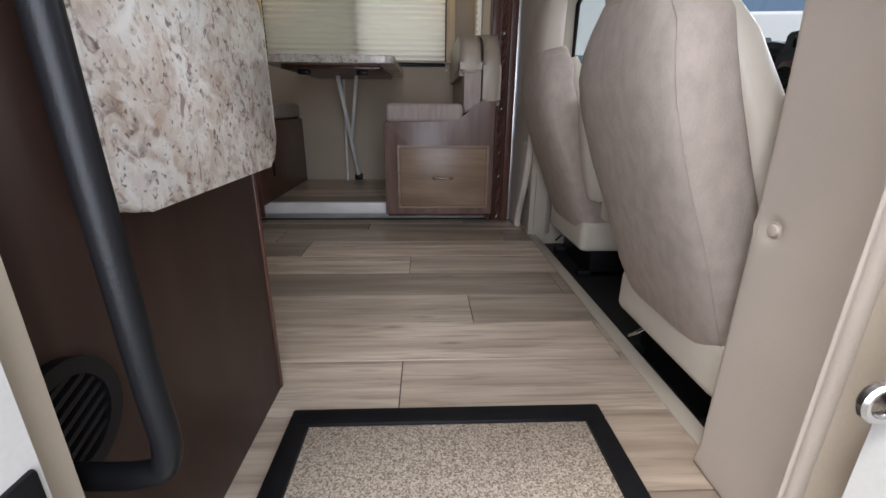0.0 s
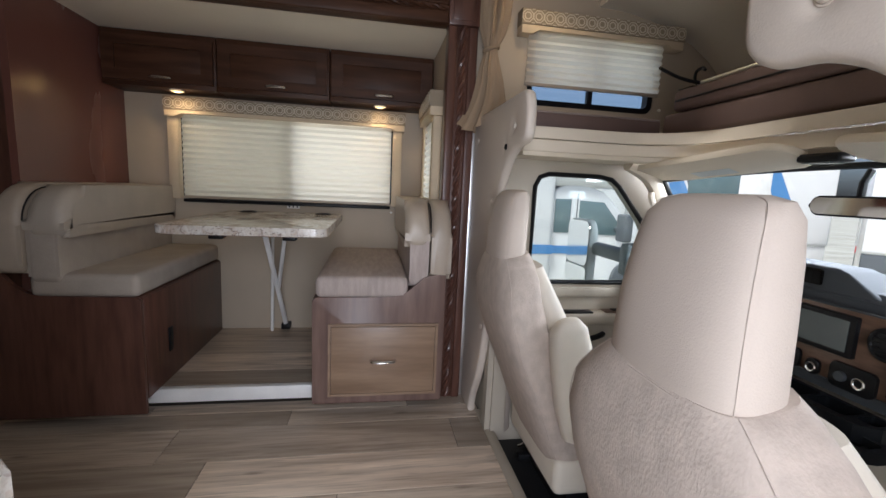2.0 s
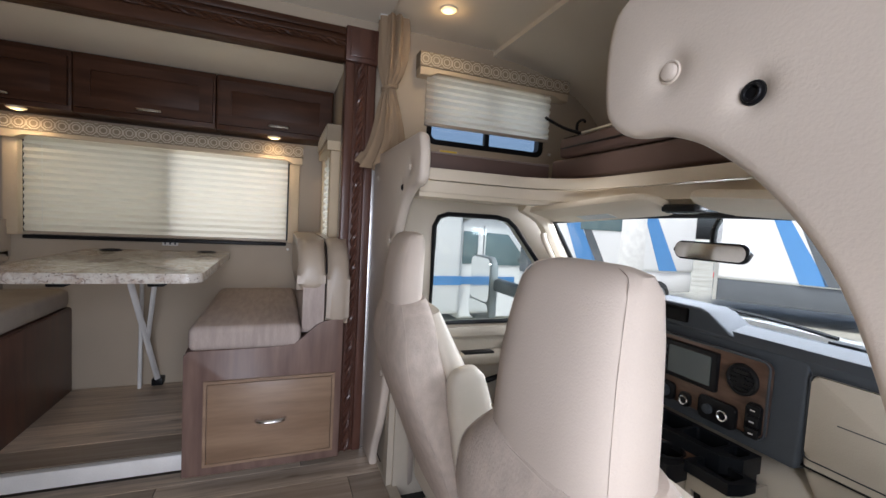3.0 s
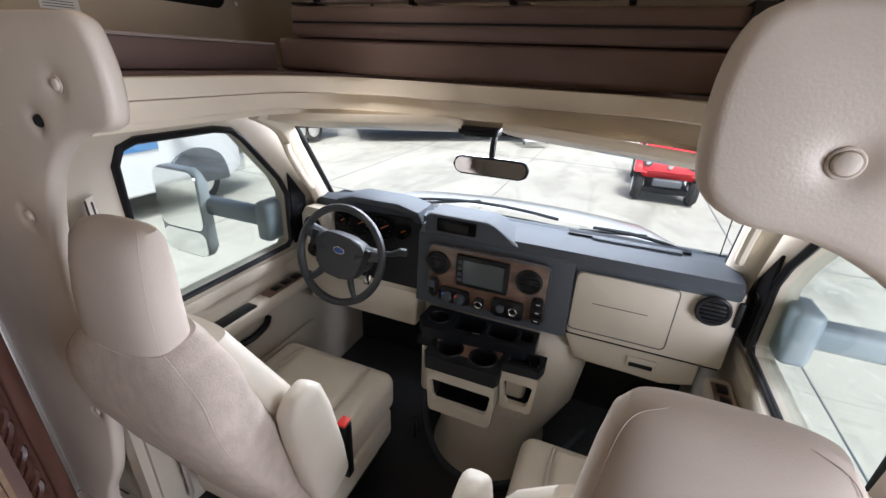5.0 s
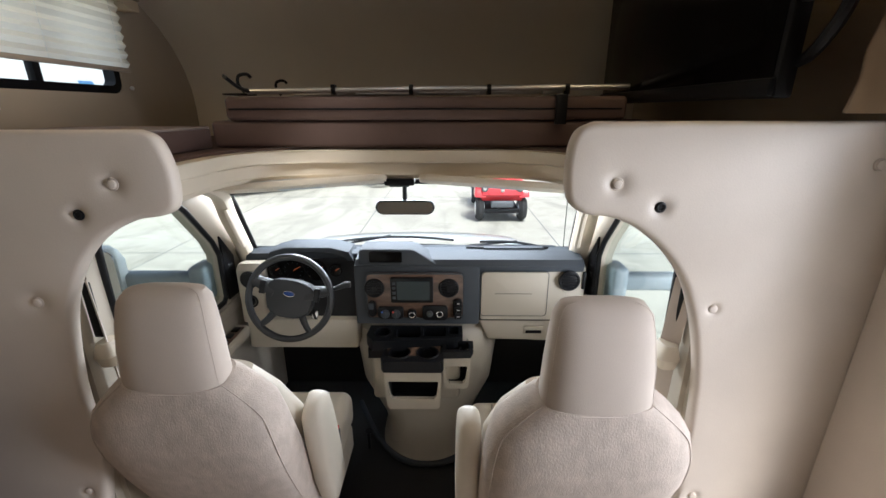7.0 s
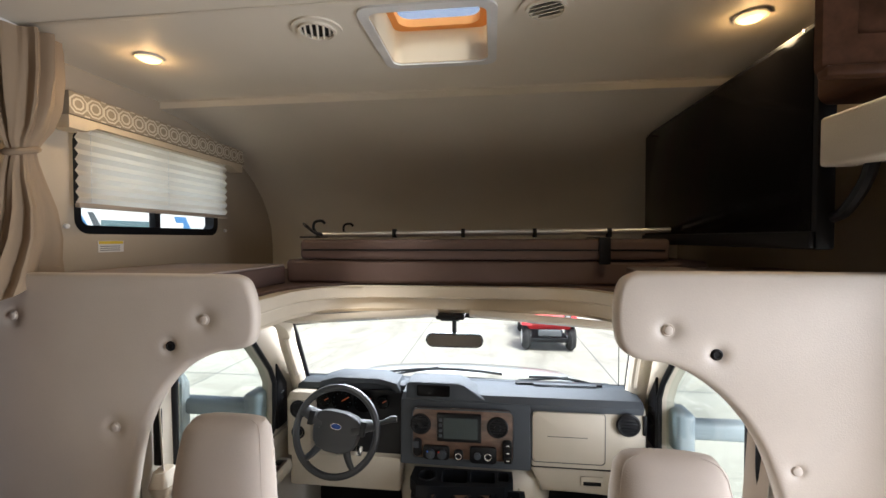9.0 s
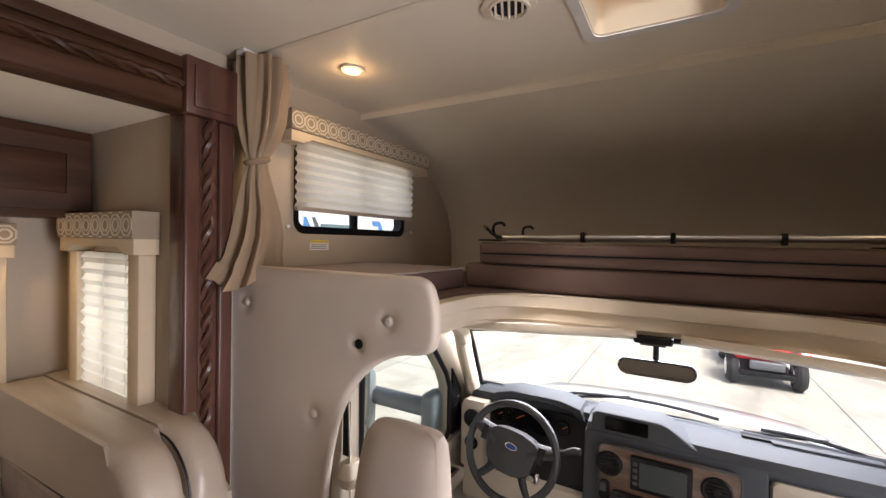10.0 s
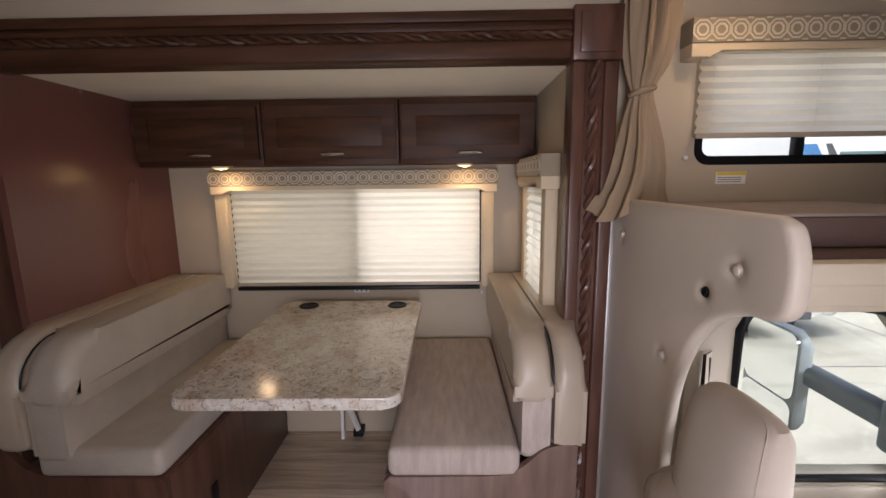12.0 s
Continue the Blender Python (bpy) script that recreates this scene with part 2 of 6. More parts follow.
def granite_material():
    """Stone-look laminate: pale chips of many tones in a brown and grey speckled ground."""
    m = material("speckled_stone_laminate", (0.45, 0.38, 0.31), 0.18, scale=9, vary=0.05, fine=160, bump=0.01, second=(0.57, 0.53, 0.47), sharp=(0.38, 0.58))
    n, l = m.node_tree.nodes, m.node_tree.links
    b = n["Principled BSDF"]
    base = b.inputs["Base Color"].links[0].from_socket
    tc = n.new("ShaderNodeTexCoord")
    wob, add = n.new("ShaderNodeTexNoise"), n.new("ShaderNodeVectorMath")
    wob.inputs["Scale"].default_value, wob.inputs["Detail"].default_value = 45, 4
    add.operation = "MULTIPLY_ADD"
    add.inputs[1].default_value = (0.035, 0.035, 0.035)
    l.new(tc.outputs["Object"], wob.inputs["Vector"]), l.new(wob.outputs["Color"], add.inputs[0]), l.new(tc.outputs["Object"], add.inputs[2])
    for scale, amount in ((34, 0.26), (95, 0.30)):
        v, sep, ramp = n.new("ShaderNodeTexVoronoi"), n.new("ShaderNodeSeparateColor"), n.new("ShaderNodeValToRGB")
        v.inputs["Scale"].default_value = scale
        ramp.color_ramp.interpolation = "CONSTANT"
        el = ramp.color_ramp.elements
        el[0].color, el[1].position, el[1].color = (0.60, 0.57, 0.52, 1), 0.42, (0.51, 0.455, 0.39, 1)
        for p, c in ((0.62, (0.38, 0.295, 0.22)), (0.75, (0.62, 0.60, 0.56)), (0.88, (0.36, 0.30, 0.27)), (0.94, (0.44, 0.315, 0.235))):
            e = el.new(p)
            e.color = (*c, 1)
        l.new(add.outputs[0], v.inputs["Vector"]), l.new(v.outputs["Color"], sep.inputs[0]), l.new(sep.outputs[0], ramp.inputs[0])
        one = n.new("ShaderNodeValue")
        one.outputs[0].default_value = 1.0
        base = overlay(m, base, one.outputs[0], ramp.outputs[0], amount)
    base = overlay(m, base, masked_noise(m, tc.outputs["Object"], 7.5, 0.50, 0.66, 9, 1.6), (0.33, 0.225, 0.155), 0.60)
    base = overlay(m, base, masked_noise(m, tc.outputs["Object"], 30, 0.545, 0.66, 9, 1.8), (0.21, 0.155, 0.135), 0.85)
    base = overlay(m, base, masked_noise(m, tc.outputs["Object"], 13, 0.54, 0.66, 8, 1.3), (0.64, 0.62, 0.57), 0.75)
    base = overlay(m, base, masked_noise(m, tc.outputs["Object"], 110, 0.60, 0.68, 3), (0.10, 0.075, 0.07), 0.8)
    l.new(base, b.inputs["Base Color"])
    return m


M_GRANITE = granite_material()


def stain_concrete():
    """Broad damp-looking patches, tyre smears and fine pitting on the yard."""
    n, l = M_CONCRETE.node_tree.nodes, M_CONCRETE.node_tree.links
    b = n["Principled BSDF"]
    base = b.inputs["Base Color"].links[0].from_socket
    tc, mp = n.new("ShaderNodeTexCoord"), n.new("ShaderNodeMapping")
    mp.inputs["Scale"].default_value = (0.5, 1.6, 1.0)
    l.new(tc.outputs["Object"], mp.inputs[0])
    base = overlay(M_CONCRETE, base, masked_noise(M_CONCRETE, mp.outputs[0], 0.55, 0.50, 0.68, 8, 1.5), (0.20, 0.20, 0.165), 0.55)
    base = overlay(M_CONCRETE, base, masked_noise(M_CONCRETE, tc.outputs["Object"], 1.7, 0.52, 0.72, 8, 0.6), (0.20, 0.195, 0.165), 0.35)
    base = overlay(M_CONCRETE, base, masked_noise(M_CONCRETE, tc.outputs["Object"], 9.0, 0.60, 0.70, 4, 0.5), (0.50, 0.49, 0.44), 0.5)
    l.new(base, b.inputs["Base Color"])


stain_concrete()


def plank_material():
    """Grey-brown oak-look vinyl: long streaks, fine dark pores and a few knots, each board its own."""
    m = material("vinyl_plank", (0.345, 0.27, 0.20), 0.34, scale=2.2, vary=0.12, fine=9, bump=0.06, stretch=(0.7, 9, 9), per_object=0.40, second=(0.65, 0.54, 0.42), sharp=(0.28, 0.72))
    n, l = m.node_tree.nodes, m.node_tree.links
    b = n["Principled BSDF"]
    base = b.inputs["Base Color"].links[0].from_socket
    tc, oi = n.new("ShaderNodeTexCoord"), n.new("ShaderNodeObjectInfo")
    def own(scale):
        mp, ad = n.new("ShaderNodeMapping"), n.new("ShaderNodeVectorMath")
        mp.inputs["Scale"].default_value = scale
        ad.operation = "MULTIPLY_ADD"
        ad.inputs[1].default_value = (41.0, 29.0, 13.0)
        l.new(tc.outputs["Object"], mp.inputs[0]), l.new(oi.outputs["Random"], ad.inputs[0]), l.new(mp.outputs[0], ad.inputs[2])
        return ad.outputs[0]
    base = overlay(m, base, masked_noise(m, own((1.6, 17, 17)), 1.3, 0.50, 0.72, 7, 1.6), (0.22, 0.165, 0.12), 0.50)
    base = overlay(m, base, masked_noise(m, own((4, 95, 95)), 1.0, 0.54, 0.70, 4, 0.3), (0.17, 0.125, 0.09), 0.42)
    v, r = n.new("ShaderNodeTexVoronoi"), n.new("ShaderNodeMapRange")
    v.inputs["Scale"].default_value = 1.0
    l.new(own((2.6, 11, 11)), v.inputs["Vector"])
    r.inputs["From Min"].default_value, r.inputs["From Max"].default_value, r.inputs["To Min"].default_value, r.inputs["To Max"].default_value = 0.03, 0.13, 1.0, 0.0
    l.new(v.outputs["Distance"], r.inputs[0])
    base = overlay(m, base, r.outputs[0], (0.12, 0.08, 0.055), 0.6)
    l.new(base, b.inputs["Base Color"])
    return m


M_PLANK = plank_material()


# ---- mesh helpers ----
def link_mesh(name, bm, mat, smooth=True):
    bmesh.ops.recalc_face_normals(bm, faces=bm.faces)
    me = bpy.data.meshes.new(name)
    for f in bm.faces:
        f.smooth = smooth
    bm.to_mesh(me)
    bm.free()
    me.materials.append(mat)
    if smooth:
        me.set_sharp_from_angle(angle=radians(38))
    return new(name, me)


def part(name, bm, mat, parent=None, label=""):
    ob = link_mesh(name, bm, mat)
    ob.parent = parent
    return tagged(ob, label)


def thing(name, label, category, group="", at=(0, 0, 0), turn=0.0):
    ob = new(name)
    ob.empty_display_size = 0.05
    ob.matrix_world = pose(*at, 0, 0, turn)
    return tagged(ob, label, category, group)


def setting(name, bm, mat, label="", category=""):
    return tagged(link_mesh(name, bm, mat), label, category, "", "structure")


def join(*bms):
    a = bms[0]
    for b in bms[1:]:
        me = bpy.data.meshes.new("tmp")
        b.to_mesh(me)
        a.from_mesh(me)
        b.free()
        bpy.data.meshes.remove(me)
    return a


def box(x0, x1, y0, y1, z0, z1, bevel=0.0, seg=2):
    bm = bmesh.new()
    bmesh.ops.create_cube(bm, size=1)
    bmesh.ops.transform(bm, matrix=Matrix.Translation(((x0 + x1) / 2, (y0 + y1) / 2, (z0 + z1) / 2)) @ Matrix.Diagonal((abs(x1 - x0), abs(y1 - y0), abs(z1 - z0), 1)), verts=bm.verts)
    if bevel:
        bmesh.ops.bevel(bm, geom=bm.edges[:], offset=bevel, segments=seg, affect="EDGES", profile=0.5)
    return bm


def to_axis(axis, u, v, w):
    return {"x": (w, u, v), "y": (u, w, v), "z": (u, v, w)}[axis]


def prism(outline, axis, d0, d1, bevel=0.0, seg=2):
    """An outline in the plane across an axis (x: y,z; y: x,z; z: x,y), given depth along that axis."""
    bm = bmesh.new()
    a = [bm.verts.new(to_axis(axis, u, v, d0)) for u, v in outline]
    b = [bm.verts.new(to_axis(axis, u, v, d1)) for u, v in outline]
    fa, fb = bm.faces.new(a), bm.faces.new(b[::-1])
    rim = list(fa.edges) + list(fb.edges)
    for i in range(len(a)):
        j = (i + 1) % len(a)
        bm.faces.new((a[j], a[i], b[i], b[j]))
    if bevel:
        bmesh.ops.bevel(bm, geom=rim, offset=bevel, segments=seg, affect="EDGES", profile=0.5)
    return bm


def rounded(x0, x1, y0, y1, r, n=5):
    """A rectangle's outline with round corners; r is one radius or four (from the lower left, anticlockwise)."""
    rs = r if isinstance(r, (tuple, list)) else (r,) * 4
    pts = []
    for (cx, cy, sx, sy), a0, q in zip(((x0, y0, 1, 1), (x1, y0, -1, 1), (x1, y1, -1, -1), (x0, y1, 1, -1)), (180, 270, 0, 90), rs):
        if q <= 0:
            pts.append((cx, cy))
            continue
        for i in range(n + 1):
            a = radians(a0 + 90 * i / n)
            pts.append((cx + sx * q + q * math.cos(a), cy + sy * q + q * math.sin(a)))
    return pts


def holed(outer, holes, axis, d0, d1):
    """A slab across an axis, with openings right through it."""
    bm = bmesh.new()
    loops = []
    for d in (d0, d1):
        edges = []
        made = []
        for ring in (outer, *holes):
            vs = [bm.verts.new(to_axis(axis, u, v, d)) for u, v in ring]
            made.append(vs)
            edges += [bm.edges.new((vs[i], vs[(i + 1) % len(vs)])) for i in range(len(vs))]
        bmesh.ops.triangle_fill(bm, use_beauty=True, edges=edges)
        loops.append(made)
    for a, b in zip(*loops):
        for i in range(len(a)):
            j = (i + 1) % len(a)
            bm.faces.new((a[i], a[j], b[j], b[i]))
    return bm


def rect(x0, x1, y0, y1):
    return [(x0, y0), (x1, y0), (x1, y1), (x0, y1)]


def tube(points, r, n=10, closed=False, caps=True, flat=1.0):
    """A round bar along a line of points."""
    pts = [Vector(p) for p in points]
    bm = bmesh.new()
    rings = []
    side = None
    for i, p in enumerate(pts):
        q0 = pts[i - 1] if (i or closed) else p
        q1 = pts[(i + 1) % len(pts)] if (i < len(pts) - 1 or closed) else p
        d = (q1 - q0).normalized()
        if side is None:
            side = d.orthogonal().normalized()
        side = (side - d * side.dot(d)).normalized()
        up = d.cross(side)
        rad = r[i] if isinstance(r, (list, tuple)) else r
        rings.append([bm.verts.new(p + side * rad * math.cos(2 * math.pi * k / n) + up * rad * flat * math.sin(2 * math.pi * k / n)) for k in range(n)])
    for i in range(len(rings) - (0 if closed else 1)):
        a, b = rings[i], rings[(i + 1) % len(rings)]
        for k in range(n):
            bm.faces.new((a[k], a[(k + 1) % n], b[(k + 1) % n], b[k]))
    if caps and not closed:
        bm.faces.new(rings[0][::-1]), bm.faces.new(rings[-1])
    return bm


def curve(points, n=6):
    """A smooth line through points."""
    p = [Vector(q) for q in points]
    out = []
    for i in range(len(p) - 1):
        a, b, c, d = p[max(i - 1, 0)], p[i], p[i + 1], p[min(i + 2, len(p) - 1)]
        for k in range(n):
            t = k / n
            out.append(0.5 * ((2 * b) + (c - a) * t + (2 * a - 5 * b + 4 * c - d) * t * t + (3 * b - a - 3 * c + d) * t ** 3))
    return out + [p[-1]]


def disc(axis, c, r, depth, n=24, bevel=0.0):
    u, v, w = {"x": (c[1], c[2], c[0]), "y": (c[0], c[2], c[1]), "z": (c[0], c[1], c[2])}[axis]
    return prism([(u + r * math.cos(2 * math.pi * k / n), v + r * math.sin(2 * math.pi * k / n)) for k in range(n)], axis, w, w + depth, bevel)


def ring(axis, c, r, thick, n=28):
    pts = [Vector(c) + Vector(to_axis(axis, r * math.cos(2 * math.pi * k / n), r * math.sin(2 * math.pi * k / n), 0)) for k in range(n)]
    return tube(pts, thick, 8, closed=True)


def loft(sections, n=28, caps=True, power=3.5):
    """Rounded sections, each (centre, half width along y, half depth along x, tilt in degrees about y)."""
    bm = bmesh.new()
    rings = []
    for c, hy, hx, tilt in sections:
        rot = Matrix.Rotation(radians(tilt), 3, "Y")
        vs = []
        for k in range(n):
            a = 2 * math.pi * k / n
            ca, sa = math.cos(a), math.sin(a)
            x = hx * math.copysign(abs(ca) ** (2 / power), ca)
            y = hy * math.copysign(abs(sa) ** (2 / power), sa)
            vs.append(bm.verts.new(Vector(c) + rot @ Vector((x, y, 0))))
        rings.append(vs)
    for a, b in zip(rings, rings[1:]):
        for k in range(n):
            bm.faces.new((a[k], a[(k + 1) % n], b[(k + 1) % n], b[k]))
    if caps:
        bm.faces.new(rings[0][::-1]), bm.faces.new(rings[-1])
    return bm


def moved(bm, m):
    bmesh.ops.transform(bm, matrix=m, verts=bm.verts)
    return bm


# ---- ground ----
setting("ground", holed(rect(-400, 400, -400, 400), [], "z", -1.0, -0.8), M_CONCRETE, "pale sunlit concrete lot with expansion joints", "ground")

# ---- coach shell ----
XR, XP, YD, YP, ZC = -2.6, 0.61, 2.75, 0.38, 2.12
floor = setting("floor", holed(rect(XR, 0.665, YP, YD), [rect(-0.28, 0.53, YP + 0.001, 0.60)], "z", -0.06, -0.004), M_SUBFLOOR, "coach floor of grey-brown wood-look vinyl planks", "floor")
setting("entry_step", join(box(-0.28, 0.53, YP, 0.60, -0.28, -0.25, 0.004), box(-0.28, 0.53, 0.60, 0.62, -0.28, -0.061)), M_BLACK, "black moulded entry step well inside the door", "step")
ceiling = setting("ceiling", holed(rect(XR, 1.24, YP - 0.06, 2.82), [rounded(0.675, 1.0, 1.405, 1.715, 0.03)], "z", ZC, ZC + 0.05), M_CEIL, "smooth cream ceiling panel with thin seams", "ceiling")
setting("wall_rear", box(XR - 0.05, XR, 0.32, 2.81, -0.06, 2.17), M_WALL, "plain cream rear wall", "wall")
# door side
setting("wall_door_side", holed(rect(XR, 0.66, -0.45, ZC), [rounded(-0.215, 0.41, -0.285, 1.78, (0, 0, 0.06, 0.06))], "y", YP - 0.06, YP), M_WALL, "cream wall with the entry door opening", "wall")
# slide side: opening for the slide-out
setting("wall_slide_side", holed(rect(XR, 0.66, -0.06, ZC), [rect(-1.42, 0.475, -0.055, 1.955)], "y", YD, YD + 0.06), M_WALL, "cream wall round the slide-out opening", "wall")

# cab-over profile: x, z of its roof and nose
NOSE = [(1.24, 2.12)] + [(1.24 + 0.90 * math.sin(radians(a)), 1.52 + 0.60 * math.cos(radians(a))) for a in range(10, 91, 10)] + [(2.14, 1.36)]
setting("wall_cabover_driver", holed([(0.66, 1.30), (0.66, 2.12)] + NOSE + [(2.14, 1.30)], [rounded(0.875, 1.60, 1.575, 1.93, 0.05)], "y", YD, YD + 0.06), M_WALL, "cream cab-over side wall with a small window", "wall")
setting("wall_cabover_passenger", holed([(0.66, 1.30), (0.66, 2.12)] + NOSE + [(2.14, 1.30)], [], "y", YP - 0.06, YP), M_WALL, "cream cab-over side wall", "wall")
nose = bmesh.new()
for (xa, za), (xb, zb) in zip(NOSE, NOSE[1:]):
    nose.faces.new([nose.verts.new(p) for p in ((xa, YP - 0.06, za), (xb, YP - 0.06, zb), (xb, 2.81, zb), (xa, 2.81, za))])
bmesh.ops.remove_doubles(nose, verts=nose.verts, dist=0.0005)
bmesh.ops.solidify(nose, geom=nose.faces[:], thickness=0.03)
setting("cabover_nose", nose, M_CEIL, "curved cream cab-over front shell", "ceiling")

# ---- padded partition between coach and cab ----
LEFT_EDGE = [(2.02, 1.472), (1.985, 1.455), (1.966, 1.40), (1.964, 1.345), (1.975, 1.305), (2.01, 1.288), (2.07, 1.278), (2.14, 1.245), (2.20, 1.19), (2.25, 1.11), (2.282, 1.02), (2.303, 0.90), (2.312, 0.78), (2.31, 0.62), (2.34, 0.45), (2.41, 0.25), (2.50, 0.10), (2.53, 0.0)]
RIGHT_EDGE = [(1.082, 1.487), (1.118, 1.468), (1.132, 1.42), (1.130, 1.35), (1.116, 1.315), (1.080, 1.293), (1.02, 1.285), (0.96, 1.258), (0.896, 1.205), (0.841, 1.13), (0.802, 1.03), (0.775, 0.92), (0.760, 0.80), (0.752, 0.60), (0.748, 0.30), (0.746, 0.0)]


def smooth2(pts, n=3):
    return [(p.x, p.y) for p in curve([(u, v, 0) for u, v in pts], n)]


def padded(name, edge, far, top, buttons, sockets):
    line = smooth2(edge, 4) + [(far, 0.0), (far, top)]
    n = len(line)
    turn = 1 if sum(line[k][0] * line[(k + 1) % n][1] - line[(k + 1) % n][0] * line[k][1] for k in range(n)) > 0 else -1
    bm, rings = bmesh.new(), []
    for x, inset in ((-0.008, 0.016), (-0.0065, 0.009), (-0.003, 0.004), (0.003, 0.001), (0.011, 0.0), (0.019, 0.001), (0.025, 0.004), (0.0285, 0.009), (0.030, 0.016)):
        loop = []
        for k in range(n):
            d = Vector(line[(k + 1) % n]) - Vector(line[k - 1])
            d.normalize()
            loop.append(bm.verts.new((XP + x, line[k][0] - turn * d.y * inset, line[k][1] + turn * d.x * inset)))
        rings.append(loop)
    for a, b in zip(rings, rings[1:]):
        for k in range(n):
            bm.faces.new((a[k], a[(k + 1) % n], b[(k + 1) % n], b[k]))
    back = bm.faces.new(rings[-1])
    back.normal_update()
    bmesh.ops.triangulate(bm, faces=[back], ngon_method="EAR_CLIP")
    # front face: the cover is drawn in round every button and socket
    edges = [bm.edges.get((rings[0][k], rings[0][(k + 1) % n])) for k in range(n)]
    dents = []
    for y, z in [*buttons, *sockets]:
        reach = min((Vector((v.co.y, v.co.z)) - Vector((y, z))).length for v in rings[0])
        wide = min(0.055, reach * 0.85)
        steps = []
        for q in (1.0, 0.72, 0.5, 0.34, 0.22):
            r = wide * q
            deep = 0.0105 * math.exp(-(r / (wide * 0.42)) ** 2)
            steps.append([bm.verts.new((XP - 0.008 + deep, y + r * math.cos(math.tau * k / 28), z + r * math.sin(math.tau * k / 28))) for k in range(28)])
        edges += [bm.edges.new((steps[0][k], steps[0][(k + 1) % 28])) for k in range(28)]
        dents.append(steps)
    bmesh.ops.triangle_fill(bm, use_beauty=True, edges=edges)
    for steps in dents:
        for a, b in zip(steps, steps[1:]):
            for k in range(28):
                bm.faces.new((a[k], a[(k + 1) % 28], b[(k + 1) % 28], b[k]))
        bm.faces.new(steps[-1])
    bmesh.ops.recalc_face_normals(bm, faces=bm.faces)
    ob = setting(name, bm, M_PARTITION, "padded beige vinyl partition with tufted buttons", "partition")
    for y, z in buttons:
        b = join(disc("x", (XP - 0.0085, y, z), 0.0105, 0.012, 20, 0.004), ring("x", (XP - 0.0025, y, z), 0.0125, 0.0016, 20))
        part("button", b, M_PARTITION, ob, "covered upholstery button")
    for y, z in sockets:
        part("socket", join(disc("x", (XP - 0.004, y, z), 0.0125, 0.012, 20, 0.002), ring("x", (XP - 0.005, y, z), 0.008, 0.002, 16)), M_BLACK, ob, "black snap socket")
    return ob


padded("partition_driver", LEFT_EDGE, 2.745, 1.472, [(2.099, 1.36), (2.347, 1.08), (2.382, 0.50), (2.635, 1.36)], [(2.191, 1.292)])
padded("partition_passenger", RIGHT_EDGE, 0.385, 1.487, [(1.022, 1.36), (0.764, 1.07), (0.706, 0.50), (0.485, 1.40)], [(0.923, 1.31)])

# ---- slide-out room ----
YB, XL, XS, ZF, ZS = 3.476, -1.385, 0.455, 0.13, 1.905
setting("slide_floor", box(XL, XS, 2.64, YB, 0.07, ZF - 0.004), M_SUBFLOOR, "raised slide-out floor of wood-look planks", "floor")
setting("slide_step_edge", box(-0.915, -0.165, 2.605, 2.64, 0.062, ZF, 0.004), M_WHITE, "white metal edge strip of the slide-out floor", "trim")
setting("slide_ceiling", box(XL, XS, 2.70, YB, ZS, ZS + 0.03), M_CEIL, "flat cream slide-out ceiling", "ceiling")
setting("slide_wall_back", holed(rect(XL - 0.04, XS + 0.04, 0.0, 1.95), [rounded(-1.09, 0.235, 0.985, 1.53, 0.05)], "y", YB, YB + 0.05), M_WALL, "cream slide-out wall with the dinette window", "wall")
setting("slide_wall_panel", box(XL - 0.03, XL, 2.66, YB, 0.0, ZS), M_PANELWOOD, "glossy dark cherry end panel of the slide-out", "wall")
setting("slide_wall_side", holed(rect(2.70, YB, 0.0, ZS), [rounded(2.90, 3.26, 1.00, 1.50, 0.04)], "x", XS, XS + 0.03), M_WALL, "cream slide-out end wall with a narrow window", "wall")
# the outside of the slide-out
setting("slide_underside", box(XL - 0.03, XS + 0.03, 2.81, YB + 0.05, -0.02, 0.06), M_WHITE, "white slide-out underside", "wall")


def rope(name, p0, p1, r, parent, mat, pitch=0.05):
    """A twisted rope moulding between two points."""
    a, b = Vector(p0), Vector(p1)
    d = (b - a)
    ln = d.length
    d.normalize()
    s = d.orthogonal().normalized()
    u = d.cross(s)
    n = int(ln / pitch * 8)
    bms = []
    for ph in (0, math.pi):
        pts = [a + d * (ln * i / n) + (s * math.cos(2 * math.pi * i / 8 / 2 + ph) + u * math.sin(2 * math.pi * i / 8 / 2 + ph)) * r * 0.55 for i in range(n + 1)]
        bms.append(tube(pts, r * 0.6, 6))
    return part(name, join(*bms), mat, parent, "twisted rope moulding")


